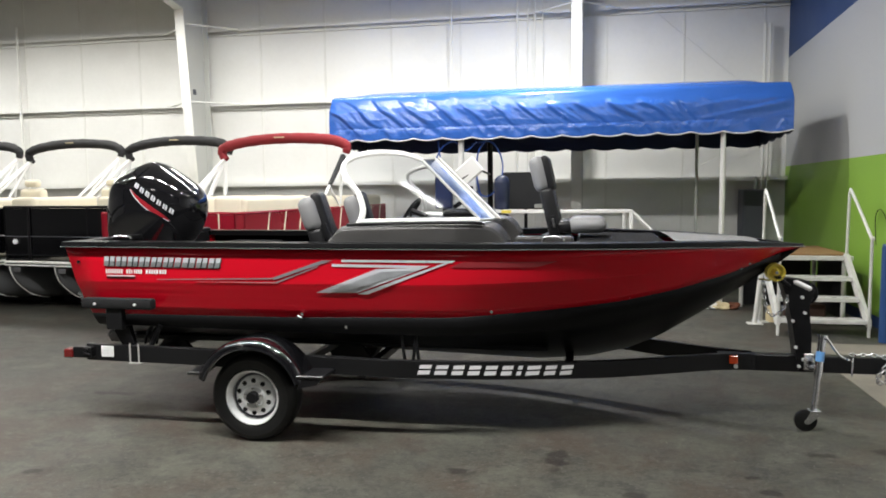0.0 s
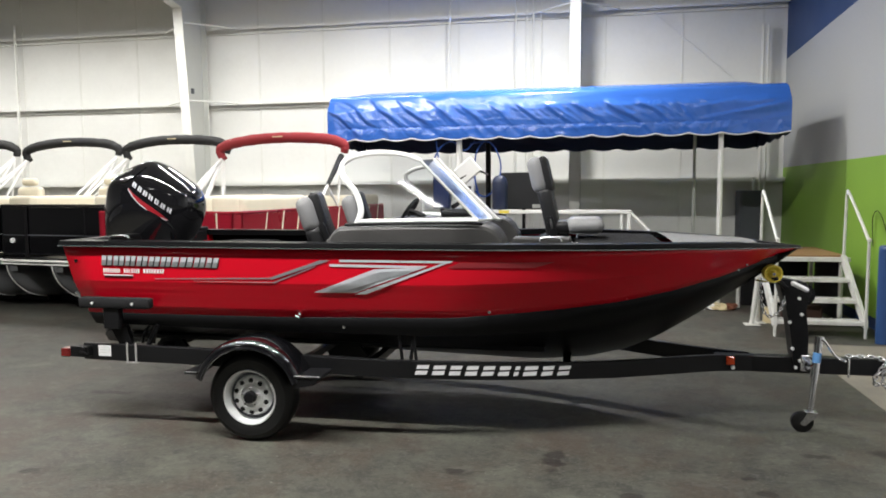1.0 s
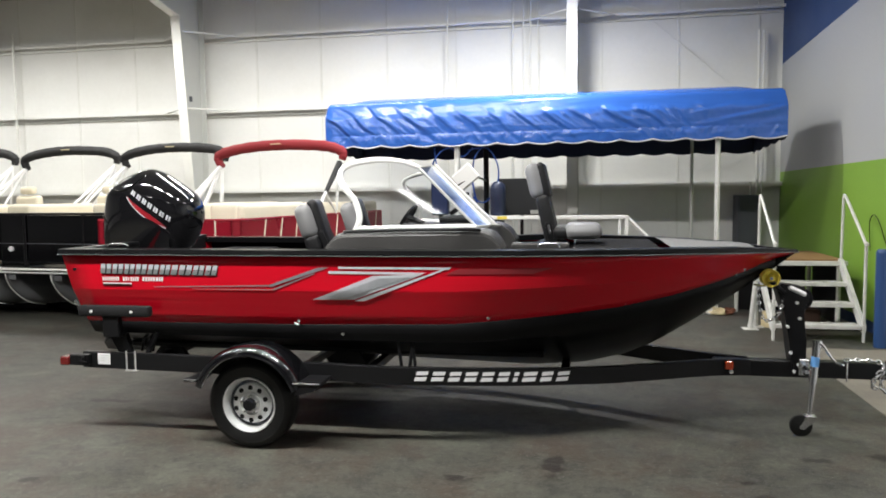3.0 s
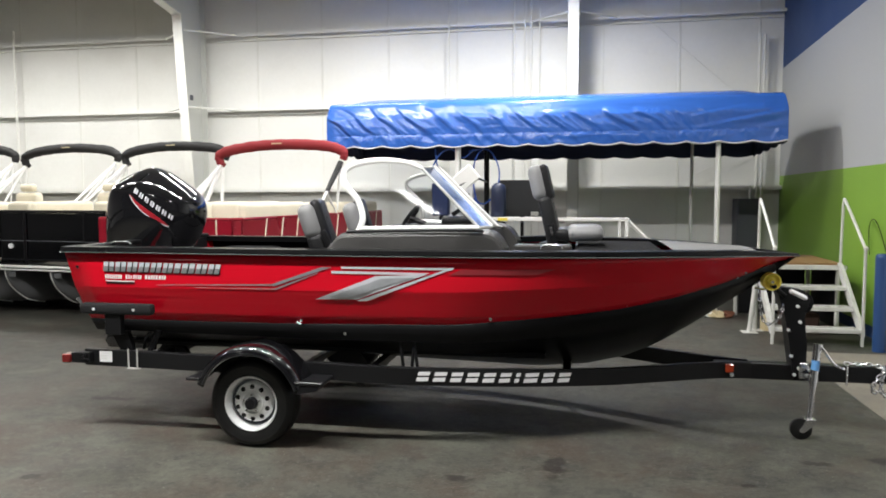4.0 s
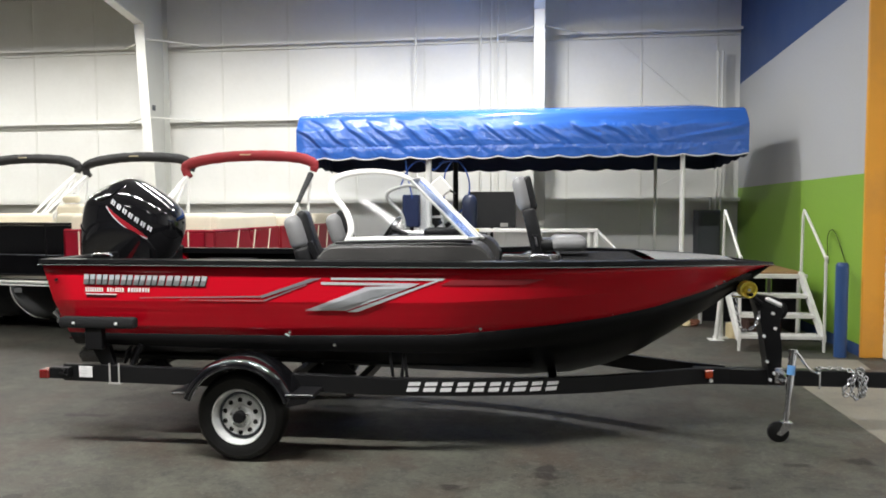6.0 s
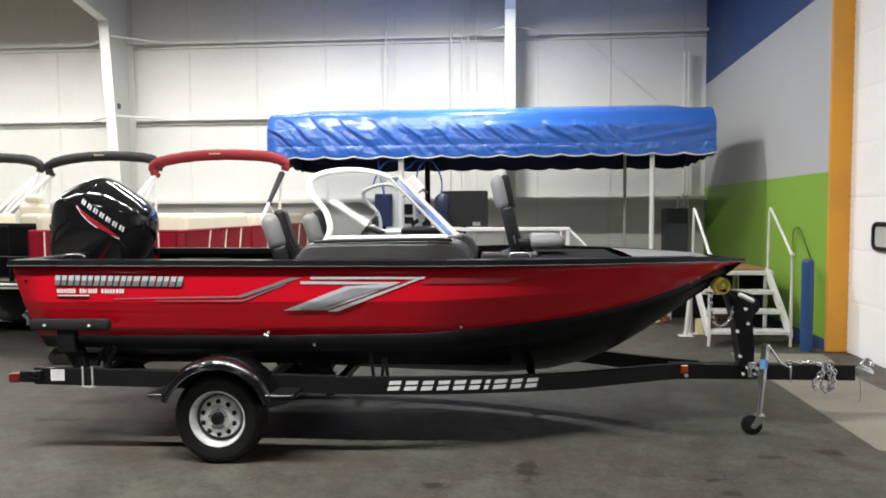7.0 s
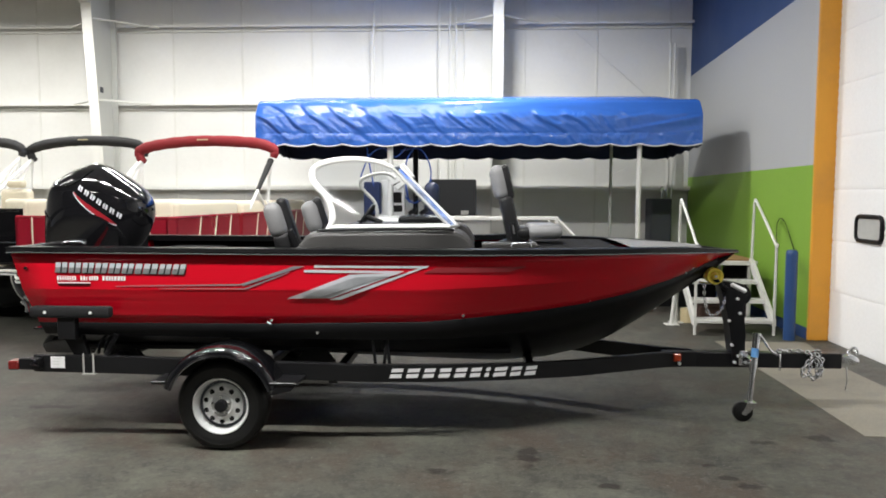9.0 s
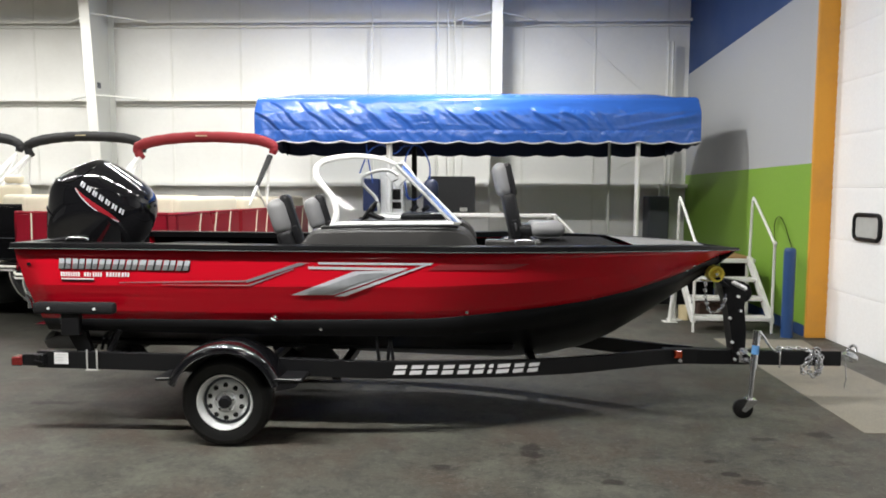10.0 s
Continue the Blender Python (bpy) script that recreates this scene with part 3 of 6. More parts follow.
MATTE = mat("black_carpet", (0.008, 0.008, 0.009), 0.85, 0, 0.2, 0.3, 0.6, fine=300, spec=0.15)
boat = thing("fishing_boat", "glossy red and black aluminium fishing boat resting on a trailer", "boat", at=(0, 0, 0))
# sides: near and far strips in one shell
rows = hull_rows(False)
bm = bmesh.new()
for sl in (slice(0, 9), slice(9, 18)):
    vs = [[bm.verts.new(p) for p in r[sl]] for r in rows]
    for a, c in zip(vs, vs[1:]):
        for k in range(8):
            bm.faces.new((a[k], a[k + 1], c[k + 1], c[k]))
bmesh.ops.remove_doubles(bm, verts=bm.verts, dist=0.0004)
bmesh.ops.dissolve_degenerate(bm, edges=bm.edges, dist=0.0003)
hull = part("hull_side", bm, RED, boat, "glossy red painted hull sides", 8)
hull.modifiers.new("plate", "SOLIDIFY").thickness = 0.004
bm = grid_mesh(hull_rows(True))
bmesh.ops.remove_doubles(bm, verts=bm.verts, dist=0.0004)
bmesh.ops.dissolve_degenerate(bm, edges=bm.edges, dist=0.0003)
bottom = part("hull_bottom", bm, HULLBLACK, boat, "black painted hull bottom", 30)
bottom.modifiers.new("plate", "SOLIDIFY").thickness = 0.004
# transom plate
s0 = section(-3.98)
poly = [(-b, z) for b, z in reversed(s0)] + [(b, z) for b, z in s0[1:]]
bm = bmesh.new()
fr = [bm.verts.new((rake(-3.98, z), YC + b * 0.995, z)) for b, z in poly]
bk = [bm.verts.new((rake(-3.98, z) + 0.05, YC + b * 0.995, z)) for b, z in poly]
bm.faces.new(fr)
bm.faces.new(bk)
for k in range(len(poly)):
    bm.faces.new((fr[k], fr[(k + 1) % len(poly)], bk[(k + 1) % len(poly)], bk[k]))
part("transom", bm, RED, boat, smooth=0)


# gunwale cap: black moulding on both sides, with a bright insert line
def gunwale(sgn, z0, z1, out, inn, material, name, label=""):
    rows = []
    for x in STATIONS:
        b = section(x)[3][0]
        z = section(x)[3][1] - (0.032 * min(1, max(0, (-0.5 - x) / 0.8)) if sgn > 0 else 0)
        bi = max(b - inn, 0.0)
        bo = b + out
        thin = 1 - 0.55 * min(1.0, max(0.0, (x - 0.85) / 0.45))
        rows.append([(rake(x, z) + (out if x > 1.28 else 0) - (0.02 if x < -3.97 else 0), YC + sgn * u, z + w)
                     for u, w in ((bo, z0 + 0.006), (bo + 0.006, (z0 + z1 * thin) / 2), (bo - 0.004, z1 * thin), (bi, z1 * thin), (bi, z0), (bo, z0 + 0.006))])
    bm = grid_mesh(rows)
    bmesh.ops.remove_doubles(bm, verts=bm.verts, dist=0.0003)
    bmesh.ops.holes_fill(bm, edges=bm.edges)
    return part(name, bm, material, boat, label, 30)


for sgn in (-1, 1):
    gunwale(sgn, -0.008, 0.042, 0.016, 0.13, GUNWALE, "gunwale", "black gunwale moulding")
    gunwale(sgn, -0.002, 0.009, 0.026, 0.0, RUBSTRIP, "rub_strip", "bright rub strip along the gunwale")

# inside: floor, bow deck, stern deck and lockers
for sgn in (-1, 1):
    rows = [[(rake(x, 1.0) + (0.06 if x < -3.9 else 0), YC + sgn * max(section(x)[2][0] - 0.035, 0), 1.015), (rake(x, 1.3) + (0.06 if x < -3.9 else 0), YC + sgn * max(section(x)[3][0] - 0.035, 0), section(x)[3][1] - 0.03)] for x in STATIONS if x < 0.2]
    part("inner_liner", grid_mesh(rows), BLACK, boat, "black inner hull liner", 0)
rows = [[(x, YC - (section(x)[2][0] - 0.04), 1.02), (x, YC + section(x)[2][0] - 0.04, 1.02)] for x in STATIONS if x < -0.1]
part("cockpit_floor", grid_mesh(rows), DECKGREY, boat, "grey vinyl cockpit floor", 0)
rows = [[(x, YC - max(section(x)[3][0] - 0.05, 0), section(x)[3][1] + 0.040), (x, YC, section(x)[3][1] + 0.048), (x, YC + max(section(x)[3][0] - 0.05, 0), section(x)[3][1] + 0.040)] for x in STATIONS if 0.30 < x < 1.02]
part("bow_deck", grid_mesh(rows), DECKGREY, boat, "grey carpeted bow deck", 0)
bm = prism([(-0.30, YC - 0.62), (0.32, YC - 0.50), (0.32, YC + 0.50), (-0.30, YC + 0.62)], "z", 1.13, 1.340, 0.008)
part("casting_deck", bm, BLACK, boat, "black step of the bow casting deck")
part("deck_pad", prism([(-0.28, YC - 0.60), (0.30, YC - 0.48), (0.30, YC + 0.48), (-0.28, YC + 0.60)], "z", 1.341, 1.348), MATTE, boat)
bm = box(-3.62, -3.12, YC - 0.88, YC + 0.88, 1.02, 1.25, 0.015)
part("splash_well", bm, MATTE, boat)
part("well_floor", box(-3.90, -3.63, YC - 0.90, YC + 0.90, 1.02, 1.18, 0.01), BLACK, boat)
part("transom_cap", box(-3.995, -3.90, YC - 0.92, YC + 0.92, 1.332, 1.372, 0.008), BLACK, boat)
part("well_back", box(-3.925, -3.905, YC - 0.90, YC + 0.90, 1.02, 1.331, 0.004), BLACK, boat)
bm = box(-3.05, -2.45, YC - 0.80, YC + 0.80, 1.02, 1.22, 0.02)
part("stern_locker", bm, CONSOLE, boat, "charcoal stern locker with a black lid")
part("locker_lid", box(-3.07, -2.43, YC - 0.82, YC + 0.82, 1.221, 1.235, 0.006), MATTE, boat)
for sx in (-2.95, -2.55):
    part("hinge", box(sx - 0.02, sx + 0.02, YC - 0.84, YC - 0.80, 1.205, 1.243, 0.008), BLACK, boat)
part("cleat", tube(smooth_path([(-3.67, 5.06, 1.385), (-3.64, 5.06, 1.402), (-3.54, 5.06, 1.402), (-3.51, 5.06, 1.385)]), 0.008, 8, flat=1.3), CHROME, boat, "chrome mooring cleat")
part("cleat", tube(smooth_path([(-0.52, 5.14, 1.375), (-0.50, 5.14, 1.40), (-0.40, 5.14, 1.40), (-0.38, 5.14, 1.375)]), 0.008, 8, flat=1.3), CHROME, boat, "chrome mooring cleat")
part("bow_panel", box(-0.72, -0.32, 5.30, 5.44, 1.02, 1.392, 0.012), CONSOLE, boat)


# side consoles with a sloped, rounded top
def console(sgn):
    rows = []
    prof = [(-2.03, 1.345), (-2.0, 1.40), (-1.95, 1.455), (-1.88, 1.478), (-1.55, 1.487), (-1.2, 1.492), (-0.98, 1.490), (-0.88, 1.470), (-0.82, 1.42), (-0.78, 1.35)]
    prof = [(p.x, p.z) for p in smooth_path([(a, 0, b) for a, b in prof], 4)]
    for x, z in prof:
        t = (x + 2.03) / 1.31
        outb = 0.88 - 0.03 * t - 0.18 * max(0, t - 0.72) / 0.28
        rows.append([(x, YC + sgn * 0.36, 1.02), (x, YC + sgn * 0.36, z - 0.01), (x, YC + sgn * 0.38, z), (x, YC + sgn * (outb - 0.06), z), (x, YC + sgn * (outb - 0.02), z - 0.012),
                     (x, YC + sgn * outb, z - 0.035 if z > 1.40 else z - 0.01), (x, YC + sgn * (outb + 0.015), 1.33), (x, YC + sgn * outb, 1.02)])
    bm = grid_mesh(rows)
    bmesh.ops.holes_fill(bm, edges=bm.edges)
    c = part("console", bm, CONSOLE, boat, "dark grey moulded side console", 20)
    # raised ridge along the top edge
    part("console_ridge", tube([(x, YC + sgn * (0.855 - 0.18 * max(0, (x + 2.03) / 1.31 - 0.72) / 0.28), z + 0.004) for x, z in prof if z > 1.478], 0.011, 8), BLACK, boat)
    return c


console(-1)
console(1)
# dash between helm and windscreen on the far side, steering wheel
part("dash", box(-1.45, -1.05, YC + 0.40, YC + 0.80, 1.47, 1.55, 0.035, seg=2), BLACK, boat)
wheel = part("steering_wheel", tube([Matrix.Translation((-1.74, YC + 0.50, 1.54)) @ Matrix.Rotation(radians(-55), 4, "Y") @ Vector((0.12 * math.cos(a), 0.12 * math.sin(a), 0)) for a in (2 * math.pi * k / 28 for k in range(28))], 0.015, 8, True), BLACK, boat, "black steering wheel")
bm = bmesh.new()
for k in range(3):
    a = 2 * math.pi * k / 3
    mm = Matrix.Translation((-1.74, YC + 0.50, 1.54)) @ Matrix.Rotation(radians(-55), 4, "Y")
    add_cyl(bm, mm @ Vector((0, 0, 0)), mm @ Vector((0.115 * math.cos(a), 0.115 * math.sin(a), 0)), 0.011, n=6)
add_cyl(bm, (-1.74, YC + 0.50, 1.54), (-1.60, YC + 0.50, 1.485), 0.025, n=8)
part("spokes", bm, BLACK, wheel)
for xx in (-1.32, -1.22):
    part("gauge", cyl((xx, YC + 0.5, 1.57), (xx - 0.02, YC + 0.5, 1.60), 0.04, n=14), CHARCOAL, boat)


# windscreen: side hoops, sloped corner posts, bottom and top rails, clear panes
def screen_side(sgn):
    yb, yt = 0.79, 0.72
    back = 0.11 if sgn > 0 else 0.0
    hoop = [(-1.815, yb, 1.485), (-1.79, yb, 1.535), (-1.785, yb - .01, 1.60), (-1.82, yb - .02, 1.70), (-1.895, yb - .03, 1.79), (-1.935, yt + .02, 1.85), (-1.93, yt, 1.915),
            (-1.86, yt, 1.96), (-1.72, yt, 1.985), (-1.58, yt, 1.985), (-1.46, yt - .01, 1.966), (-1.37, yt - .03, 1.93)]
    low = 1.0 if sgn < 0 else 0.88
    hoop = smooth_path([(a + back * (1 - 2.2 * max(0, a + 1.8) / 0.43), YC + sgn * b, 1.485 + (c - 1.485) * low) for a, b, c in hoop], 5)
    foot, head = (((-0.955, YC - 0.74, 1.51), (-1.37, YC - 0.69, 1.93)) if sgn < 0 else ((-0.98, YC + 0.72, 1.455), (-1.50, YC + 0.68, 1.945)))
    cfoot, chead = (((-0.93, YC - 0.2, 1.495), (-1.385, YC - 0.2, 1.96)) if sgn < 0 else ((-0.925, YC + 0.2, 1.475), (-1.43, YC + 0.2, 1.975)))
    taper = [0.0225 - 0.007 * max(0, i - 38) / (len(hoop) - 38) for i in range(len(hoop))]
    part("windscreen_hoop", tube(hoop, taper if sgn < 0 else 0.016, 10, flat=0.7), WHITEMETAL if sgn < 0 else SCREENALU, boat, "aluminium windscreen hoop")
    base = [(-1.80 + back, YC + sgn * yb, 1.502), foot]
    part("bottom_rail", tube(base, 0.018, 8), WHITEMETAL, boat)
    post = [foot, head]
    part("corner_post", tube(post, 0.011 if sgn < 0 else 0.014, 8), SCREENALU if sgn < 0 else WHITEMETAL, boat)
    # flat side pane inside the hoop, leaning in towards its top
    ring = [p for p in hoop if p.z > 1.51] + [Vector(foot)]
    bm = bmesh.new()
    bm.faces.new([bm.verts.new((p.x, YC + sgn * (yb - 0.05 * (p.x + 1.8) - 0.154 * (p.z - 1.485)), p.z)) for p in ring])
    pane = part("side_pane", bm, GLASS, boat, "clear side pane", 0)
    pane.modifiers.new("sheet", "SOLIDIFY").thickness = 0.004
    pane.visible_shadow = False
    # curved front: rails from the corner post to the centre
    mid_f, mid_h = (Vector(foot).lerp(Vector(cfoot), 0.5) + Vector((0.03, 0, 0)), Vector(head).lerp(Vector(chead), 0.5) + Vector((0.03, 0, 0)))
    bot = smooth_path([foot, mid_f, cfoot], 4)
    top = smooth_path([head, mid_h, chead], 4)
    part("bottom_rail", tube(bot, 0.011, 8), SCREENALU, boat)
    part("top_rail", tube(top, 0.009, 8), SCREENALU, boat)
    part("centre_post", tube([bot[-1], top[-1]], 0.015, 8), WHITEMETAL, boat)
    fp = part("front_pane", grid_mesh([bot, top]), GLASSBLUE, boat, "clear curved front pane", 60)
    fp.modifiers.new("sheet", "SOLIDIFY").thickness = 0.004
    fp.visible_shadow = False

screen_side(-1)
screen_side(1)
mid = part("walk_through_pane", grid_mesh([[(-0.93, YC - 0.2, 1.495), (-0.925, YC + 0.2, 1.475)], [(-1.385, YC - 0.2, 1.96), (-1.43, YC + 0.2, 1.975)]]), GLASS, boat, "clear folding middle pane", 0)
mid.modifiers.new("sheet", "SOLIDIFY").thickness = 0.004
mid.visible_shadow = False
part("pane_frame", tube([(-0.93, YC - 0.18, 1.495), (-0.925, YC + 0.18, 1.475), (-1.43, YC + 0.18, 1.975), (-1.385, YC - 0.18, 1.96)], 0.008, 6, True), SCREENALU, boat)


# seats
def cushion(x0, x1, y0, y1, z0, z1, tilt, pivot, bev=0.05):
    bm = bmesh.new()
    v = add_box(bm, x0, x1, y0, y1, z0, z1, bev, None, 3)
    m = Matrix.Translation(pivot) @ Matrix.Rotation(radians(tilt), 4, "Y") @ Matrix.Translation(-Vector(pivot))
    bmesh.ops.transform(bm, matrix=m, verts=bm.verts)
    return bm


def helm_seat(x, y, turn=12):
    s = part("helm_seat", cyl((x + 0.2, y, 1.02), (x + 0.2, y, 1.24), 0.045, n=12), BLACK, boat, "grey and charcoal vinyl helm seat")
    rot = Matrix.Translation((x, y, 0)) @ Matrix.Rotation(radians(turn), 4, "Z")

    def pad(name, x0, x1, hw, z0, z1, tilt, bev, material, label=""):
        bm = cushion(x0, x1, -hw, hw, z0, z1, tilt, (0, 0, 1.28), bev)
        bmesh.ops.transform(bm, matrix=rot, verts=bm.verts)
        part(name, bm, material, s, label)
    pad("back_shell", -0.082, 0.055, 0.203, 1.21, 1.47, -17, 0.045, SEATDARK)
    pad("back_pad", -0.090, 0.050, 0.210, 1.43, 1.700, -17, 0.062, SEATGREY, "grey vinyl back pad")
    pad("back_front", 0.010, 0.095, 0.175, 1.30, 1.715, -17, 0.042, SEATDARK)
    pad("seat_pad", 0.0, 0.44, 0.21, 1.22, 1.325, 0, 0.045, SEATDARK)
    for sy in (-1, 1):
        bm = cushion(0.07, 0.115, sy * 0.215 - 0.012, sy * 0.215 + 0.012, 1.22, 1.50, -22, (0.09, 0, 1.25), 0.008)
        bmesh.ops.transform(bm, matrix=rot, verts=bm.verts)
        part("side_bracket", bm, CHARCOAL, s)
    return s


helm_seat(-2.155, 5.50)
helm_seat(-2.06, 6.25)
s = part("bow_seat", cyl((-0.46, YC + 0.03, 1.02), (-0.46, YC + 0.03, 1.36), 0.035, n=12), CHROME, boat, "folding pedestal bow seat in grey and charcoal vinyl")
piv = (-0.46, YC, 1.36)
part("back_lower", cushion(-0.505, -0.40, YC - 0.205, YC + 0.245, 1.36, 1.735, -13, piv, 0.035), SEATDARK, s)
part("back_pad", cushion(-0.535, -0.413, YC - 0.21, YC + 0.25, 1.705, 1.985, -13, piv, 0.060), SEATGREY, s, "light grey vinyl back pad")
part("back_front", cushion(-0.445, -0.382, YC - 0.195, YC + 0.235, 1.70, 1.975, -13, piv, 0.030), SEATDARK, s)
part("seat_pad", box(-0.47, -0.33, YC - 0.205, YC + 0.245, 1.386, 1.48, 0.035, seg=3), SEATDARK, s)
part("seat_front", box(-0.37, -0.085, YC - 0.215, YC + 0.255, 1.386, 1.503, 0.055, seg=3), SEATGREY, s)
part("hinge_plate", cushion(-0.48, -0.43, YC - 0.225, YC - 0.212, 1.36, 1.52, -11, piv, 0.004), BLACK, s)
part("hinge_clip", cushion(-0.463, -0.447, YC - 0.232, YC - 0.227, 1.43, 1.50, -11, piv, 0.001), CHROME, s)
part("seat_base", lathe([(0, 1.345), (0.13, 1.345), (0.12, 1.36), (0.05, 1.385), (0, 1.385)], 20, Matrix.Translation((-0.46, YC + 0.03, 0))), BLACK, s)


# decals on the near side: silver and grey graphics; lettering as plain slanted blocks
def decal(name, quad, material, label="", n=10, lift=0.004, parent=None):
    (a, b, c, d) = [Vector(p) for p in quad]
    rows = []
    for j in range(9):
        l, r = a.lerp(d, j / 8), b.lerp(c, j / 8)
        row = []
        for k in range(n + 1):
            p = l.lerp(r, k / n)
            row.append((rake(p.x, p.y), side_y(p.x, p.y) - lift, p.y))
        rows.append(row)
    o = part(name, grid_mesh(rows), material, parent or boat, label, 0)
    o.modifiers.new("film", "SOLIDIFY").thickness = 0.001
    return o


decal("stripe", [(-1.86, 1.256), (-1.077, 1.256), (-1.10, 1.241), (-1.861, 1.241)], DECAL, "silver hull stripe")
decal("stripe", [(-1.93, 1.226), (-1.245, 1.221), (-1.291, 1.205), (-1.93, 1.208)], DECAL)
decal("stripe_field", [(-1.62, 1.194), (-1.27, 1.210), (-1.757, 1.030), (-2.055, 1.024)], DECAL, "silver slanted blade graphic")
decal("stripe_core", [(-1.579, 1.178), (-1.349, 1.190), (-1.800, 1.047), (-1.96, 1.041)], mat("fading_grey_decal", (0.42, 0.44, 0.47), 0.35, 0.45, 0.45, 0.1, scale=5), "", 10, 0.007)
decal("stripe", [(-1.153, 1.239), (-1.077, 1.256), (-1.685, 1.020), (-1.757, 1.019)], DECAL)
decal("stripe", [(-3.25, 1.104), (-2.369, 1.124), (-2.369, 1.115), (-3.25, 1.100)], DECALDARK, "grey hull stripe")
decal("stripe", [(-2.369, 1.125), (-2.002, 1.250), (-1.925, 1.251), (-2.357, 1.109)], DECALDARK)
decal("stripe", [(-2.95, 1.091), (-2.336, 1.094), (-2.337, 1.088), (-2.95, 1.089)], DECALDARK)
decal("stripe", [(-2.347, 1.094), (-2.042, 1.207), (-2.026, 1.207), (-2.337, 1.086)], DECALDARK)
decal("stripe", [(-1.032, 1.246), (-0.419, 1.250), (-0.544, 1.214), (-1.119, 1.210)], DECALRED, "dark red fading stripe")
# maker's mark: ten pairs of slanted chrome strokes with dark edges, smaller white strokes below
SMOKE = mat("smoke_decal", (0.30, 0.30, 0.31), 0.3, 0.5, 0.3, scale=20)
x = -3.685
for w in (0.085, 0.085, 0.08, 0.085, 0.08, 0.075, 0.045, 0.095, 0.08, 0.085):
    z1, z0 = 1.266 - 0.010 * (x + 3.68), 1.196 - 0.008 * (x + 3.68)
    zm = (z0 + z1) / 2
    decal("badge_edge", [(x + 0.022, z1 - 0.004), (x + w + 0.020, z1 - 0.004), (x + w + 0.003, z0 - 0.006), (x + 0.003, z0 - 0.006)], BLACK, "", 2)
    for e, g in ((0, 0.44 * w), (0.58 * w, 0.42 * w)) if w > 0.06 else ((0, w),):
        xa = x + e
        decal("badge_stroke", [(xa + 0.016, z1), (xa + g + 0.016, z1), (xa + g + 0.007, zm), (xa + 0.007, zm)], DECAL, "", 2, 0.007)
        decal("badge_stroke", [(xa + 0.006, zm - 0.002), (xa + g + 0.006, zm - 0.002), (xa + g - 0.004, z0), (xa - 0.004, z0)], SMOKE, "", 2, 0.007)
    x += w + 0.0145
x = -3.685
for w in (0.03, 0.03, 0.03, 0.03, 0.0, 0.035, 0.015, 0.03, 0.03, 0.0, 0.04, 0.03, 0.04, 0.03):
    if w:
        hgt = 0.032 if w > 0.02 else 0.028
        for e in (0, 0.62 * w) if w > 0.02 else (0,):
            g = 0.38 * w if w > 0.02 else 0.6 * w
            decal("model_stroke", [(x + e + 0.004, 1.140 + hgt), (x + e + g + 0.004, 1.140 + hgt), (x + e + g, 1.142), (x + e, 1.142)], WHITE, "", 1)
    x += (w or 0.02) + 0.0075
decal("model_bar", [(-3.686, 1.129), (-3.434, 1.128), (-3.435, 1.121), (-3.687, 1.122)], WHITE, "", 2)
decal("model_bar", [(-3.686, 1.119), (-3.434, 1.118), (-3.435, 1.107), (-3.687, 1.108)], BLACK, "", 2)
for xx, zz in ((-3.88, 1.225), (-2.18, 0.866), (-0.85, 0.905), (-1.86, 0.78)):
    yy = side_y(xx, max(zz, 0.87))
    part("fitting", cyl((xx, yy + 0.01, zz), (xx, yy - 0.008, zz), 0.011, n=10), BLACK if zz > 1 else CHROME, boat)
for xx, zz in ((0.86, 1.135), (0.92, 1.17)):
    part("bow_fitting", cyl((rake(xx, zz), side_y(xx, zz) + 0.01, zz), (rake(xx, zz), side_y(xx, zz) - 0.008, zz), 0.008, n=8), CHROME, boat)
part("drain_tag", box(-2.205, -2.17, 4.985, 4.995, 0.849, 0.858, 0.002, Matrix.Translation((-2.19, 0, 0.85)) @ Matrix.Rotation(radians(25), 4, "Y") @ Matrix.Translation((2.19, 0, -0.85))), WHITE, boat)
part("tie_down", tube([(-4.04, 5.16, 0.965), (-4.01, 5.16, 0.93), (-4.005, 5.16, 0.885)], [0.022, 0.016, 0.022], 8), CHROME, boat, "chrome transom tie-down")
part("tie_down", cyl((-4.12, 5.3, 0.97), (-4.06, 5.3, 0.945), 0.016, n=8), CHROME, boat)
part("bow_eye", tube(smooth_path([(1.06, YC - 0.02, 1.10), (1.12, YC - 0.02, 1.07), (1.10, YC - 0.02, 1.03), (1.02, YC - 0.02, 1.04)]), 0.008, 8), CHROME, boat)

# ---- outboard motor on the transom ----
motor = thing("outboard_motor", "glossy black outboard motor on the boat's transom", "outboard motor", at=(0, 0, 0))
LEVELS = [(1.27, -4.33, -3.60, 0.17), (1.31, -4.335, -3.56, 0.185), (1.42, -4.325, -3.49, 0.215), (1.55, -4.315, -3.45, 0.235), (1.64, -4.30, -3.448, 0.242), (1.72, -4.285, -3.478, 0.24), (1.79, -4.26, -3.545, 0.23),
          (1.845, -4.21, -3.625, 0.212), (1.89, -4.13, -3.69, 0.185), (1.93, -4.055, -3.752, 0.15), (1.958, -3.99, -3.80, 0.11), (1.978, -3.94, -3.845, 0.07), (1.986, -3.91, -3.875, 0.03)]


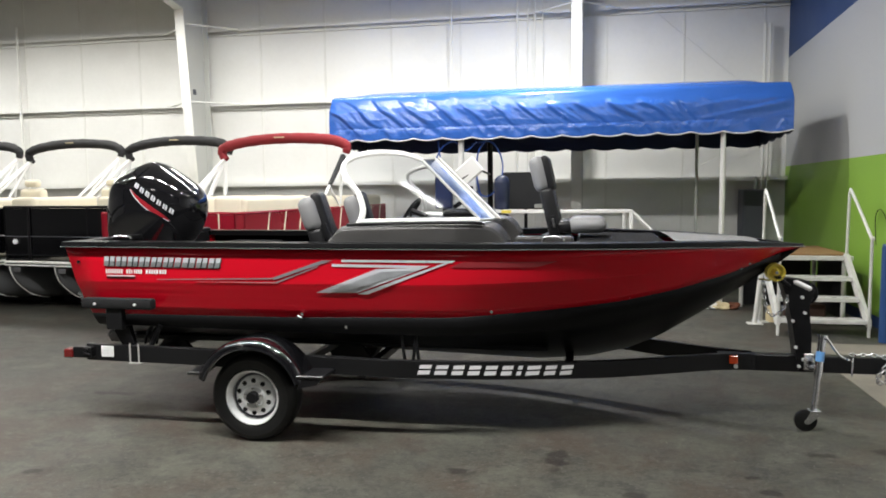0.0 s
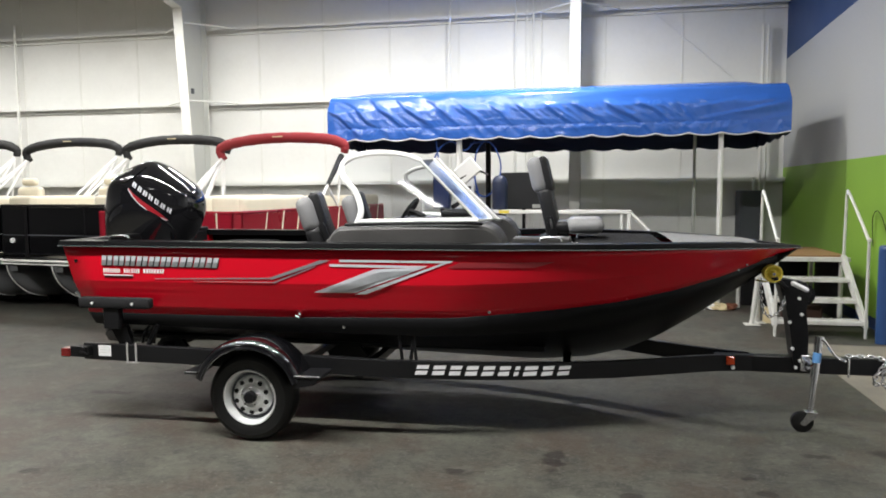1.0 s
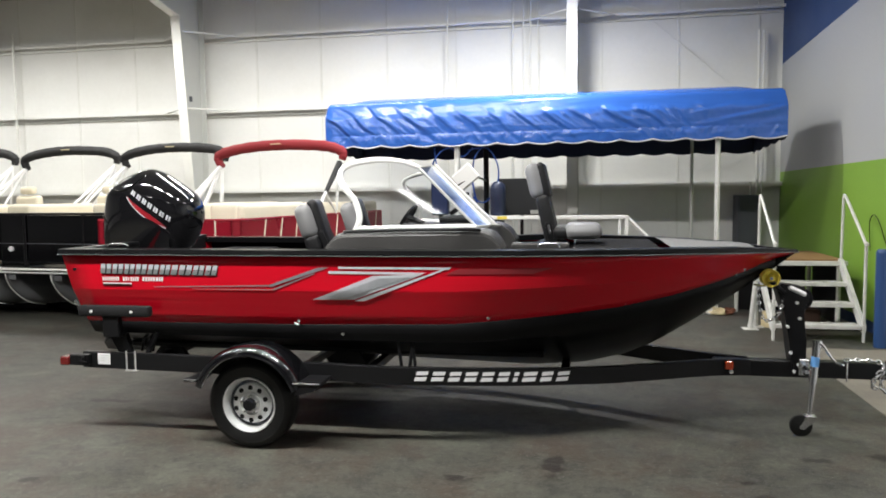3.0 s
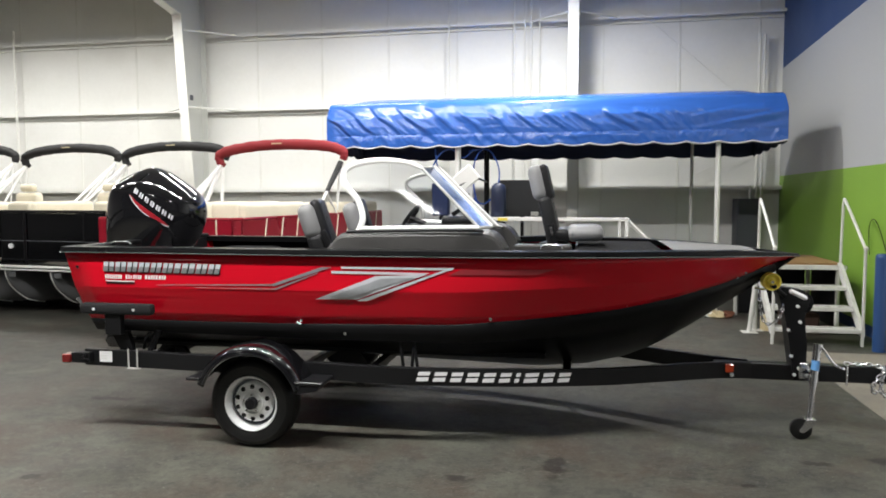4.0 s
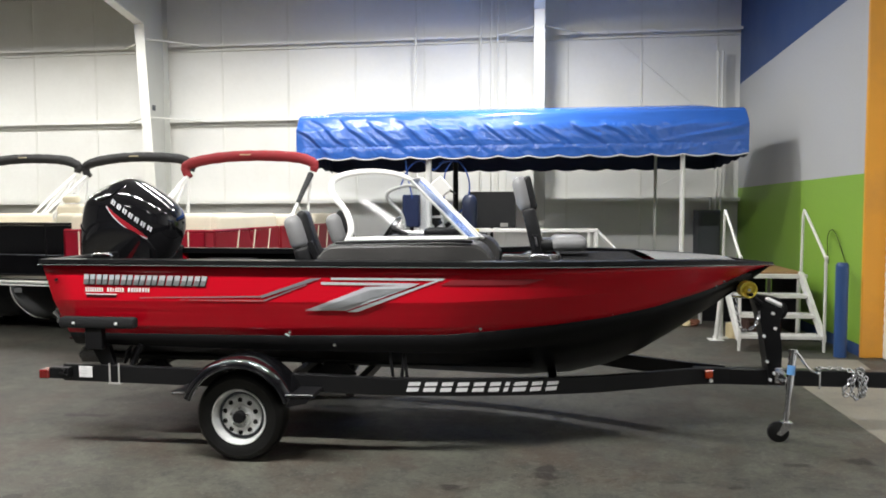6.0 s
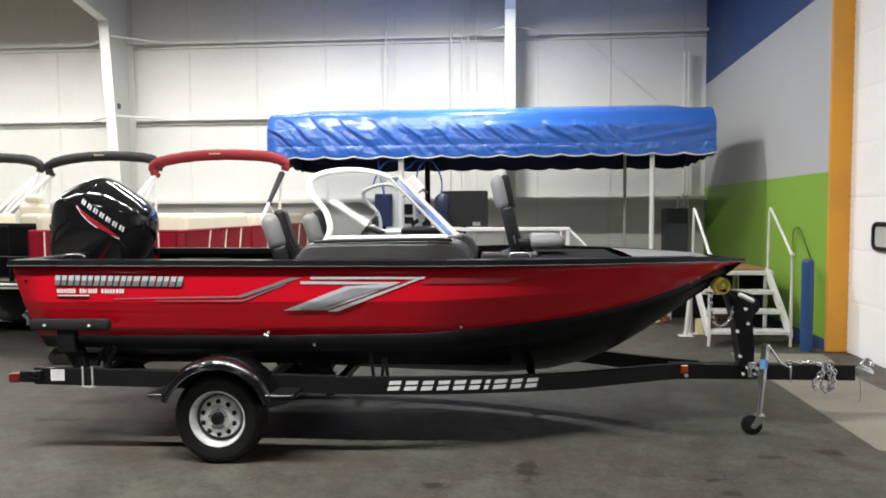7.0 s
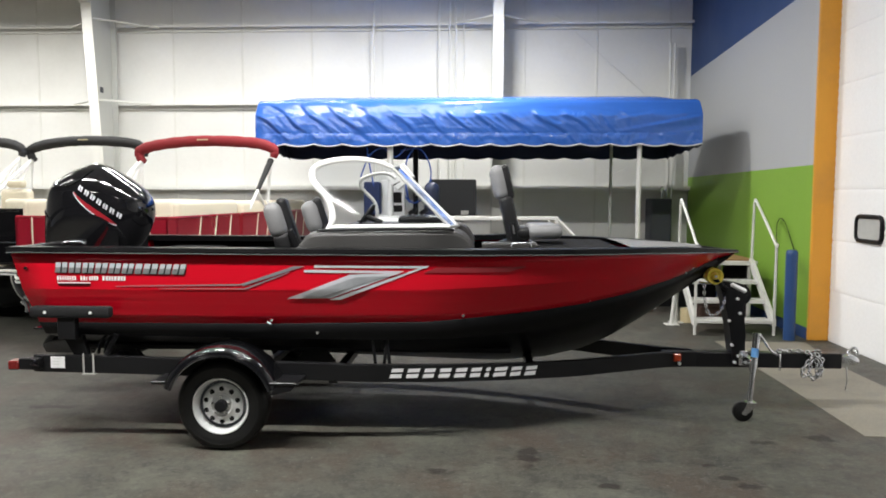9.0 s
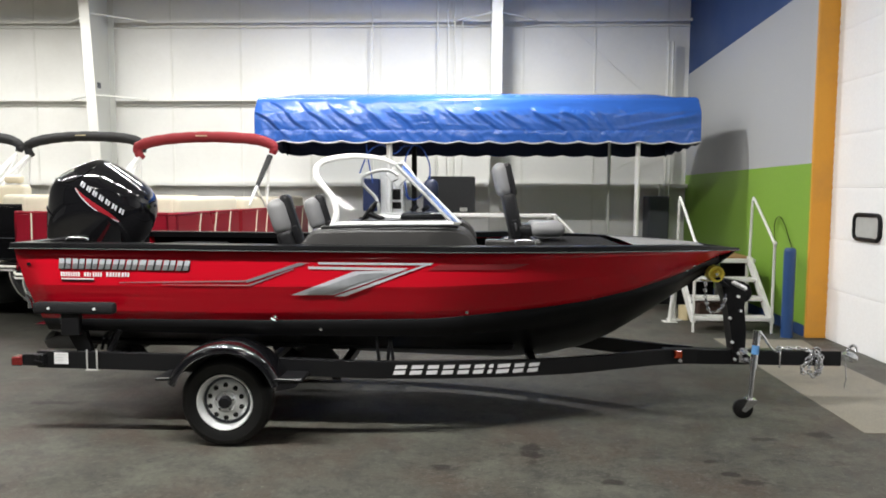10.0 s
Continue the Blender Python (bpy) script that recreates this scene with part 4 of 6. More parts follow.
def slices(levels, n=36, p=2.6):
    rows = []
    for z, a, b, w in levels:
        row = []
        for k in range(n + 1):
            t = 2 * math.pi * (k % n) / n
            c, s = math.cos(t), math.sin(t)
            row.append(((a + b) / 2 + (b - a) / 2 * math.copysign(abs(c) ** (2 / p), c), YC + w * math.copysign(abs(s) ** (2 / p), s), z))
        rows.append(row)
    bm = grid_mesh(rows)
    bmesh.ops.remove_doubles(bm, verts=bm.verts, dist=0.0005)
    bmesh.ops.holes_fill(bm, edges=bm.edges)
    return bm


cowl = part("cowl", slices(LEVELS, 40, 3.0), COWL, motor, "glossy black cowl", 50)
sub = cowl.modifiers.new("round", "SUBSURF")
sub.levels = sub.render_levels = 1


def cowl_y(x, z):
    """Near face of the cowl."""
    a = lerp(z, [(l[0], l[1]) for l in LEVELS])
    b = lerp(z, [(l[0], l[2]) for l in LEVELS])
    w = lerp(z, [(l[0], l[3]) for l in LEVELS])
    c = min(0.999, abs((x - (a + b) / 2) / ((b - a) / 2)))
    return YC - w * (1 - c ** 3.0) ** (1 / 3.0)


def cowl_patch(name, quad, material, lift, n=8):
    (a, b, c, d) = [Vector(p) for p in quad]
    rows = []
    for j in range(3):
        l, r = a.lerp(d, j / 2), b.lerp(c, j / 2)
        rows.append([(q.x, cowl_y(q.x, q.y) - lift, q.y) for q in (l.lerp(r, k / n) for k in range(n + 1))])
    o = part(name, grid_mesh(rows), material, motor, "", 0)
    o.modifiers.new("film", "SOLIDIFY").thickness = 0.002


# maker's mark on the cowl: pairs of slanted strokes with a thin red swoosh below
for k in range(7):
    x0, z0 = -3.945 + 0.050 * k, 1.766 - 0.0355 * k
    for e in (0.0, 0.58):
        ex, ez = 0.032 * e, -0.023 * e
        cowl_patch("badge_stroke", [(x0 + 0.017 + ex, z0 + 0.042 + ez), (x0 + 0.030 + ex, z0 + 0.033 + ez), (x0 + 0.015 + ex, z0 - 0.004 + ez), (x0 + 0.003 + ex, z0 + 0.005 + ez)], DECAL, 0.006, 2)
swoosh = [(-3.978, 1.752), (-3.93, 1.682), (-3.87, 1.620), (-3.80, 1.566), (-3.72, 1.522), (-3.645, 1.487)]
for (xa, za), (xb, zb) in zip(swoosh, swoosh[1:]):
    ta, tb = (0.030 * math.sin(math.pi * (xx + 3.985) / 0.35) for xx in (xa, xb))
    cowl_patch("badge_line", [(xa + ta, za + ta), (xb + tb, zb + tb), (xb, zb), (xa, za)], REDBADGE, 0.006, 3)
    cowl_patch("badge_line", [(xa, za - 0.001), (xb, zb - 0.001), (xb - 0.004, zb - 0.009), (xa - 0.004, za - 0.009)], DECAL, 0.006, 3)
# arched side panel, slightly proud of the cowl
rows = []
for j in range(7):
    row = []
    for k in range(25):
        x = -4.20 + 0.62 * k / 24
        top = 1.29 + 0.34 * max(0.0, 1 - (abs(x + 3.93) / 0.345) ** 2.4) ** 0.6
        z = 1.275 + (top - 1.275) * j / 6
        row.append((x, cowl_y(x, z) - (0.010 if j < 6 else 0.001), z))
    rows.append(row)
part("side_panel", grid_mesh(rows), COWL, motor, "", 40)
for bow in ([(-4.29, 1.60), (-4.17, 1.50), (-4.00, 1.435), (-3.83, 1.395), (-3.70, 1.345), (-3.64, 1.30)], [(-4.20, 1.83), (-4.06, 1.80), (-3.95, 1.84), (-3.86, 1.93)]):
    part("cowl_seam", tube([(p.x, cowl_y(p.x, p.z) - 0.001, p.z) for p in smooth_path([(a, 0, c) for a, c in bow], 6)], 0.006, 6), COWL, motor)
part("midsection", slices([(0.62, -4.27, -4.05, 0.06), (1.0, -4.28, -4.02, 0.075), (1.27, -4.30, -3.80, 0.13)], 20), COWL, motor)
part("bracket", box(-4.06, -3.93, YC - 0.14, YC + 0.14, 1.02, 1.36, 0.02), BLACK, motor)
part("gearcase", slices([(0.40, -4.40, -3.98, 0.025), (0.46, -4.43, -3.95, 0.05), (0.52, -4.40, -3.98, 0.04), (0.62, -4.27, -4.05, 0.045)], 20), COWL, motor)
part("cavitation_plate", box(-4.44, -4.02, YC - 0.11, YC + 0.11, 0.615, 0.627, 0.004), COWL, motor)

# ---- the boat trailer ----
trailer = thing("boat_trailer", "charcoal steel boat trailer with a single axle and galvanised wheels", "trailer")
RAIL_TOP = [(-3.85, 0.615), (-3.0, 0.605), (-1.9, 0.580), (-1.5, 0.562), (-0.75, 0.535), (0.0, 0.500), (0.84, 0.484), (1.3, 0.474)]
LINE = smooth_path([(-3.85, 4.985, 0), (-2.9, 4.985, 0), (-1.9, 4.99, 0), (-1.36, 5.05, 0), (-0.75, 5.20, 0), (-0.2, 5.42, 0), (0.3, 5.67, 0), (0.72, 5.88, 0), (1.0, 5.955, 0)], 6)


def rail(sgn):
    rows = []
    for i, p in enumerate(LINE):
        t = (LINE[min(i + 1, len(LINE) - 1)] - LINE[max(i - 1, 0)]).normalized()
        nrm = Vector((-t.y, t.x, 0)) * 0.025
        zt = lerp(p.x, RAIL_TOP)
        row = []
        for s, z in ((-1, zt - 0.003), (-0.85, zt), (0.85, zt), (1, zt - 0.003), (1, zt - 0.117), (0.85, zt - 0.12), (-0.85, zt - 0.12), (-1, zt - 0.117), (-1, zt - 0.003)):
            q = p + nrm * s
            row.append((q.x, YC + sgn * (YC - q.y), z))
        rows.append(row)
    bm = grid_mesh(rows)
    bmesh.ops.remove_doubles(bm, verts=bm.verts, dist=0.0003)
    bmesh.ops.holes_fill(bm, edges=bm.edges)
    return part("side_rail", bm, CHARCOAL, trailer, "charcoal painted box rail", 40)


rail(1)
rail(-1)
part("tongue", box(0.75, 2.16, YC - 0.045, YC + 0.045, 0.352, 0.474, 0.006), CHARCOAL, trailer)
for xx, dz in ((-3.45, 0.0), (-1.75, -0.05), (-0.35, -0.07)):
    w = 1.0 if xx < -1 else 0.60
    part("cross_member", box(xx - 0.03, xx + 0.03, YC - w, YC + w, 0.50 + dz - 0.02, 0.56 + dz - 0.02, 0.004), CHARCOAL, trailer)
part("axle", box(-2.51, -2.45, YC - 1.0, YC + 1.0, 0.30, 0.36, 0.006), BLACK, trailer)
for sgn in (-1, 1):
    part("bunk", box(-3.80, -0.5, YC + sgn * 0.52 - 0.045, YC + sgn * 0.52 + 0.045, 0.56, 0.60, 0.008, Matrix.Translation((0, 0, 0.0))), BLACK, trailer, "black carpeted bunk board")
    for xx in (-3.45, -1.98):
        part("bunk_bracket", prism([(xx - 0.16, 0.47), (xx + 0.16, 0.47), (xx + 0.07, 0.575), (xx - 0.07, 0.575)], "y", YC + sgn * 0.52 - 0.02, YC + sgn * 0.52 + 0.02), BLACK, trailer, smooth=0)
    # hanger bars
    for q in (0.0, 0.045, 0.09):
        part("hose", tube(smooth_path([(-3.46 + q, YC + sgn * 0.90, 0.60), (-3.44 + q, YC + sgn * 0.90, 0.68), (-3.39 + q, YC + sgn * 0.90, 0.74), (-3.33 + q, YC + sgn * 0.89, 0.80)], 5), 0.011, 6), BLACK, trailer)
    for xx in (-1.46,):
        for q in (0.0, 0.05, 0.10):
            part("shackle", cyl((xx + q, YC + sgn * 0.90, 0.50), (xx + q + (0.03 if q == 0.05 else -0.03), YC + sgn * 0.90, 0.76), 0.012, n=6), BLACK, trailer)


def trailer_wheel(y_face, sgn):
    """Wheel whose outer face looks along sgn * y."""
    cx, cz = -2.48, 0.310
    m = Matrix.Translation((cx, y_face, cz)) @ Matrix.Rotation(radians(90 if sgn < 0 else -90), 4, "X")
    # local z points out of the wheel's face
    w = part("wheel", lathe([(0.0, -0.06), (0.10, -0.06), (0.10, -0.045), (0.0, -0.045)], 24, m), DARK, trailer, "galvanised eight-hole wheel with a black tyre")
    part("tyre", lathe([(0.186, -0.165), (0.205, -0.185), (0.25, -0.195), (0.285, -0.188), (0.303, -0.165), (0.309, -0.13), (0.310, -0.10), (0.309, -0.06), (0.303, -0.025), (0.285, -0.002),
                        (0.262, 0.006), (0.258, 0.004), (0.235, 0.006), (0.231, 0.004), (0.21, 0.002), (0.192, -0.008), (0.186, -0.02)], 56, m), RUBBER, w)
    part("rim", lathe([(0.188, -0.022), (0.194, -0.004), (0.190, 0.002), (0.182, -0.002), (0.178, -0.020), (0.170, -0.030), (0.164, -0.070), (0.152, -0.085), (0.144, -0.066), (0.134, -0.042), (0.122, -0.034), (0.095, -0.030), (0.062, -0.034), (0.055, -0.030), (0.0, -0.030)], 48, m), GALV, w, "galvanised steel rim")
    for k in range(10):
        a = 2 * math.pi * (k + 0.5) / 10
        c = Vector((0.112 * math.cos(a), 0.112 * math.sin(a), 0))
        part("vent_hole", cyl(m @ (c + Vector((0, 0, -0.045))), m @ (c + Vector((0, 0, -0.0305))), 0.0175, n=12), DARK, w)
    part("hub_ring", lathe([(0.086, -0.031), (0.084, -0.022), (0.076, -0.018), (0.070, -0.022), (0.068, -0.032)], 32, m), GALV, w)
    # dark ring in the rim well paints in the shade of the groove
    part("rim_groove_shade", lathe([(0.163, -0.066), (0.160, -0.060), (0.146, -0.064), (0.144, -0.070)], 40, m), PANEL, w)
    part("hub", lathe([(0.0, -0.03), (0.043, -0.03), (0.042, 0.002), (0.036, 0.012), (0.012, 0.014), (0.0, 0.014)], 20, m), BLACK, w, "black hub cap")
    for k in range(5):
        a = 2 * math.pi * k / 5 + 0.3
        c = Vector((0.060 * math.cos(a), 0.060 * math.sin(a), 0))
        part("lug_nut", cyl(m @ (c + Vector((0, 0, -0.032))), m @ (c + Vector((0, 0, -0.008))), 0.0095, n=6), CHROME, w)


trailer_wheel(4.82, -1)
trailer_wheel(YC * 2 - 4.82, 1)


def fender(sgn):
    cx, cz = -2.462, 0.315
    prof = [(0.366, 0.014), (0.371, 0.004), (0.378, -0.003), (0.386, 0.002), (0.392, 0.004), (0.408, 0.006), (0.422, 0.014), (0.434, 0.028), (0.442, 0.048), (0.446, 0.075), (0.447, 0.14), (0.446, 0.24), (0.440, 0.25), (0.434, 0.24), (0.434, 0.08), (0.420, 0.034), (0.400, 0.018), (0.370, 0.018)]
    rows = []
    for k in range(41):
        a = radians(20 + 140 * k / 40)
        rows.append([(cx + 0.94 * r * math.cos(a), YC + sgn * (YC - 4.735 - w), cz + 0.94 * r * math.sin(a)) for r, w in prof])
    bm = grid_mesh(rows)
    f = part("fender", bm, FENDER, trailer, "glossy black rounded fender", 40)
    return f


for sgn in (-1, 1):
    fender(sgn)
    ya, yb = sorted((YC + sgn * (YC - 4.74), YC + sgn * (YC - 4.97)))
    part("step_pad", box(-2.13, -1.93, ya, yb, 0.475, 0.50, 0.006), CHARCOAL, trailer, "grey textured step pad")
    part("step_bracket", prism([(-2.12, 0.41), (-2.08, 0.475), (-1.95, 0.475), (-1.98, 0.44)], "y", ya + 0.005, yb - 0.005), BLACK, trailer, smooth=0)
    part("step_pad", box(-2.92, -2.82, ya, yb, 0.475, 0.495, 0.006), CHARCOAL, trailer)
    # guide pad on its post beside the hull
    ya, yb = sorted((YC + sgn * 1.10, YC + sgn * 1.025))
    part("guide_pad", box(-3.84, -3.27, ya, yb, 0.885, 0.965, 0.02, seg=2), PADGREY, trailer, "grey carpeted guide pad")
    part("guide_post", box(-3.650, -3.525, ya + 0.02, yb, 0.735, 0.885, 0.004), CHARCOAL, trailer)
    part("post_bracket", prism([(-3.655, 0.752), (-3.515, 0.752), (-3.475, 0.605), (-3.575, 0.605)], "y", YC + sgn * 0.99 - 0.02, YC + sgn * 0.99 + 0.02), BLACK, trailer, smooth=0)
    for xx in (-3.72, -3.40):
        yy = ya if sgn < 0 else yb
        part("bolt", cyl((xx, yy + 0.004, 0.925), (xx, yy - 0.008, 0.925), 0.010, n=8), BOLT, trailer)
    part("post_strut", cyl((-3.36, YC + sgn * 0.98, 0.60), (-3.30, YC + sgn * 0.95, 0.75), 0.02, n=8), BLACK, trailer)
    # tail light
    ya = YC + sgn * (YC - 4.93)
    part("light_bracket", box(-3.93, -3.78, ya - 0.02, ya + 0.05, 0.52, 0.60, 0.006), BLACK, trailer)
    part("tail_light", box(-4.00, -3.925, ya - 0.035, ya + 0.05, 0.52, 0.585, 0.008), REDLENS, trailer, "red tail light lens")
    part("wire", tube(smooth_path([(-3.84, ya - 0.03, 0.60), (-3.80, ya - 0.035, 0.585), (-3.83, ya - 0.035, 0.565), (-3.78, ya - 0.035, 0.55)]), 0.007, 6), BLACK, trailer)
    # marker lamp near the tongue
    part("marker_light", box(0.81, 0.87, YC + sgn * 0.115 - 0.02, YC + sgn * 0.115 + 0.02, 0.415, 0.478, 0.006), AMBER, trailer, "amber side marker lens")
    part("marker_bolt", cyl((0.86, YC + sgn * 0.12, 0.395), (0.86, YC + sgn * 0.09, 0.395), 0.015, n=8), BOLT, trailer)
for xx in (-3.49, -3.42):
    part("u_bolt", box(xx - 0.004, xx + 0.004, 4.947, 4.957, 0.485, 0.63), SCREENALU, trailer)
part("u_bolt", box(-3.50, -3.41, 4.945, 5.03, 0.482, 0.488), SCREENALU, trailer)
part("label", box(-3.725, -3.625, 4.952, 4.957, 0.525, 0.605, 0.001), WHITE, trailer, "white safety label")
for z in (0.59, 0.57, 0.55):
    part("label_bar", box(-3.71, -3.66 if z < 0.58 else -3.64, 4.9495, 4.9515, z, z + 0.004), STEELG, trailer)
# rail lettering as ten pairs of plain white bars
widths = (0.080, 0.082, 0.075, 0.078, 0.078, 0.072, 0.030, 0.090, 0.075, 0.080)
x = -1.36
for w in widths:
    xm = x + w / 2

    def face_y(xx):
        for a, c in zip(LINE, LINE[1:]):
            if a.x <= xx <= c.x:
                return a.y + (c.y - a.y) * (xx - a.x) / (c.x - a.x) - 0.0285
        return 4.95
    zt = lerp(xm, RAIL_TOP)
    for lo, hi in ((0.022, 0.048), (0.060, 0.088)):
        bm = bmesh.new()
        lean = [(x + 0.022 * (0.09 - q) / 0.07 + e, zt - q) for e, q in ((0, hi), (w, hi), (w, lo), (0, lo))]
        bm.faces.new([bm.verts.new((u, face_y(u) - 0.002, v)) for u, v in lean])
        o = part("rail_block", bm, WHITE, trailer, "", 0)
        o.modifiers.new("film", "SOLIDIFY").thickness = 0.001
    x += w + 0.032

# winch post, roller, jack, coupler and chain
post = prism([(1.17, 1.03), (1.21, 1.055), (1.36, 1.03), (1.40, 0.96), (1.375, 0.87), (1.355, 0.83), (1.385, 0.63), (1.385, 0.36), (1.30, 0.36), (1.275, 0.55), (1.25, 0.72), (1.22, 0.86)], "y", YC - 0.075, YC + 0.075, 0.008)
part("winch_post", post, BLACK, trailer, "black folded winch post")
part("bow_roller", lathe([(0, -0.055), (0.045, -0.055), (0.064, -0.045), (0.060, -0.02), (0.040, 0), (0.060, 0.02), (0.066, 0.046), (0.063, 0.056), (0.056, 0.054), (0.050, 0.038), (0.030, 0.032), (0.027, 0.052), (0.022, 0.056), (0.0, 0.056)], 28, Matrix.Translation((1.125, YC - 0.05, 1.095)) @ Matrix.Rotation(radians(90), 4, "X")), YELLOW, trailer, "yellow bow roller")
part("roller_pin", cyl((1.125, YC - 0.12, 1.095), (1.125, YC + 0.05, 1.095), 0.012, n=8), CHROME, trailer)
part("roller_arm", cyl((1.125, YC - 0.085, 1.075), (1.22, YC - 0.085, 0.99), 0.018, n=8), BLACK, trailer)
part("winch_handle", box(1.24, 1.375, YC - 0.14, YC - 0.11, 1.00, 1.035, 0.012, Matrix.Translation((1.24, 0, 1.04)) @ Matrix.Rotation(radians(26), 4, "Y") @ Matrix.Translation((-1.24, 0, -1.02))), WHITE, trailer, "white winch grip")
part("winch_drum", cyl((1.34, YC - 0.06, 0.94), (1.34, YC + 0.08, 0.94), 0.085, n=20), BLACK, trailer)
for xx, zz in ((1.33, 0.80), (1.25, 0.74), (1.275, 0.545), (1.30, 0.405), (1.435, 0.392), (1.33, 0.455), (1.455, 0.45), (1.31, 0.915)):
    part("bolt", cyl((xx, YC - 0.074, zz), (xx, YC - 0.094, zz), 0.012, n=8), BOLT, trailer)
part("jack_plate", box(1.33, 1.40, YC - 0.10, YC - 0.05, 0.38, 0.50, 0.006), CHROME, trailer)
jack = part("jack", cyl((1.40, 5.74, 0.645), (1.345, 5.69, 0.13), 0.021, n=14), CHROME, trailer, "zinc-plated swivel tongue jack")
part("jack_sleeve", cyl((1.402, 5.742, 0.66), (1.371, 5.715, 0.38), 0.027, n=14), CHROME, jack)
part("jack_cap", cyl((1.402, 5.742, 0.655), (1.404, 5.744, 0.675), 0.032, n=14), CHROME, jack)
part("crank", tube(smooth_path([(1.405, 5.73, 0.66), (1.43, 5.71, 0.645), (1.50, 5.71, 0.545), (1.54, 5.69, 0.52), (1.555, 5.67, 0.52)]), 0.009, 8), CHROME, jack)
part("jack_clamp", box(1.345, 1.405, 5.71, 5.93, 0.40, 0.47, 0.008), CHROME, jack)
part("jack_sticker", cyl((1.391, 5.732, 0.56), (1.384, 5.726, 0.49), 0.0285, n=14), mat("blue_sticker", (0.12, 0.3, 0.6), 0.4), jack)
part("caster", lathe([(0.0, -0.022), (0.06, -0.022), (0.074, -0.016), (0.076, 0), (0.074, 0.016), (0.06, 0.022), (0.0, 0.022)], 28, Matrix.Translation((1.288, 5.675, 0.077)) @ Matrix.Rotation(radians(90), 4, "X")), RUBBER, jack, "black caster wheel")
for yy in (5.640, 5.702):
    part("caster_fork", prism([(1.272, 0.065), (1.302, 0.055), (1.372, 0.12), (1.372, 0.15), (1.312, 0.15)], "y", yy, yy + 0.008), CHROME, jack, smooth=0)
part("caster_cap", box(1.307, 1.382, 5.638, 5.712, 0.145, 0.155, 0.003), CHROME, jack)
part("caster_hub", cyl((1.288, 5.635, 0.077), (1.288, 5.715, 0.077), 0.018, n=10), CHROME, jack)
cp = part("coupler", prism([(2.10, 0.445), (2.18, 0.44), (2.23, 0.462), (2.275, 0.452), (2.30, 0.425), (2.295, 0.385), (2.255, 0.375), (2.21, 0.40), (2.10, 0.395)], "y", YC - 0.035, YC + 0.035, 0.008), CHROME, trailer, "zinc-plated ball coupler")
part("latch", tube(smooth_path([(2.22, YC, 0.47), (2.26, YC, 0.51), (2.29, YC, 0.505), (2.30, YC, 0.46)]), 0.012, 8), CHROME, cp)
part("safety_pin", tube(smooth_path([(2.19, YC - 0.05, 0.37), (2.20, YC - 0.05, 0.26), (2.19, YC - 0.05, 0.19), (2.20, YC - 0.05, 0.175)]), 0.004, 6), CHROME, cp)
part("tongue_bolt", cyl((1.67, YC - 0.05, 0.335), (1.67, YC - 0.05, 0.47), 0.008, n=6), CHROME, trailer)


def chain(pts, link=0.042, r=0.0065):
    """Oval links along a path, in one mesh."""
    path = smooth_path(pts, 16)
    out, acc = [path[0]], 0.0
    for a, c in zip(path, path[1:]):
        acc += (c - a).length
        if acc >= link * 0.72:
            out.append(c)
            acc = 0.0
    bm = bmesh.new()
    for i, (a, c) in enumerate(zip(out, out[1:])):
        d = (c - a).normalized()
        mid = (a + c) / 2
        up = Vector((0, 1, 0)) if abs(d.y) < 0.9 else Vector((1, 0, 0))
        s = d.cross(up).normalized()
        if i % 2:
            s = d.cross(s).normalized()
        add_tube(bm, [mid + d * (link * 0.5 * math.cos(t)) + s * (link * 0.30 * math.sin(t)) for t in (2 * math.pi * k / 12 for k in range(12))], r, 6, True)
    return bm


part("safety_chain", chain([(1.66, YC - 0.02, 0.487), (1.78, YC - 0.03, 0.49), (1.88, YC - 0.05, 0.485), (1.91, YC - 0.07, 0.44), (1.89, YC - 0.075, 0.33), (1.92, YC - 0.08, 0.27), (1.95, YC - 0.08, 0.33), (1.94, YC - 0.07, 0.46)]), CHROME, trailer, "zinc-plated safety chain")
part("safety_chain", chain([(1.94, YC - 0.07, 0.48), (1.975, YC - 0.08, 0.40), (1.96, YC - 0.085, 0.29), (1.98, YC - 0.085, 0.34), (1.99, YC - 0.07, 0.47)]), CHROME, trailer)
part("safety_chain", chain([(1.93, YC - 0.06, 0.48), (1.84, YC - 0.085, 0.36), (1.83, YC - 0.085, 0.31), (1.86, YC - 0.085, 0.30)]), CHROME, trailer)
part("bow_chain", chain([(1.04, 5.90, 1.03), (1.045, 5.90, 0.92), (1.075, 5.90, 0.80), (1.13, 5.90, 0.785), (1.19, 5.90, 0.85), (1.21, 5.91, 0.95)], 0.032, 0.0045), CHROME, trailer, "thin zinc bow safety chain")
part("chain_ring", tube([(1.95 + 0.03 * math.cos(t), YC - 0.065, 0.475 + 0.03 * math.sin(t)) for t in (2 * math.pi * k / 16 for k in range(16))], 0.009, 6, True), CHROME, trailer)

# ---- blue boat-lift canopy behind ----
canopy = thing("lift_canopy", "blue vinyl boat-lift canopy with a scalloped white-edged valance on metal posts", "canopy")
CX0, CX1, CY0, CY1, CZ0, CZ1 = -4.10, 2.52, 10.97, 12.95, 2.455, 3.135


SH = 0.16  # height of the smooth rounded shoulder


def ridge(p, q, seed):
    """A crease: sharp crest, soft flanks."""
    return 1 - abs(noise.noise((p, q, seed))) * 2.2


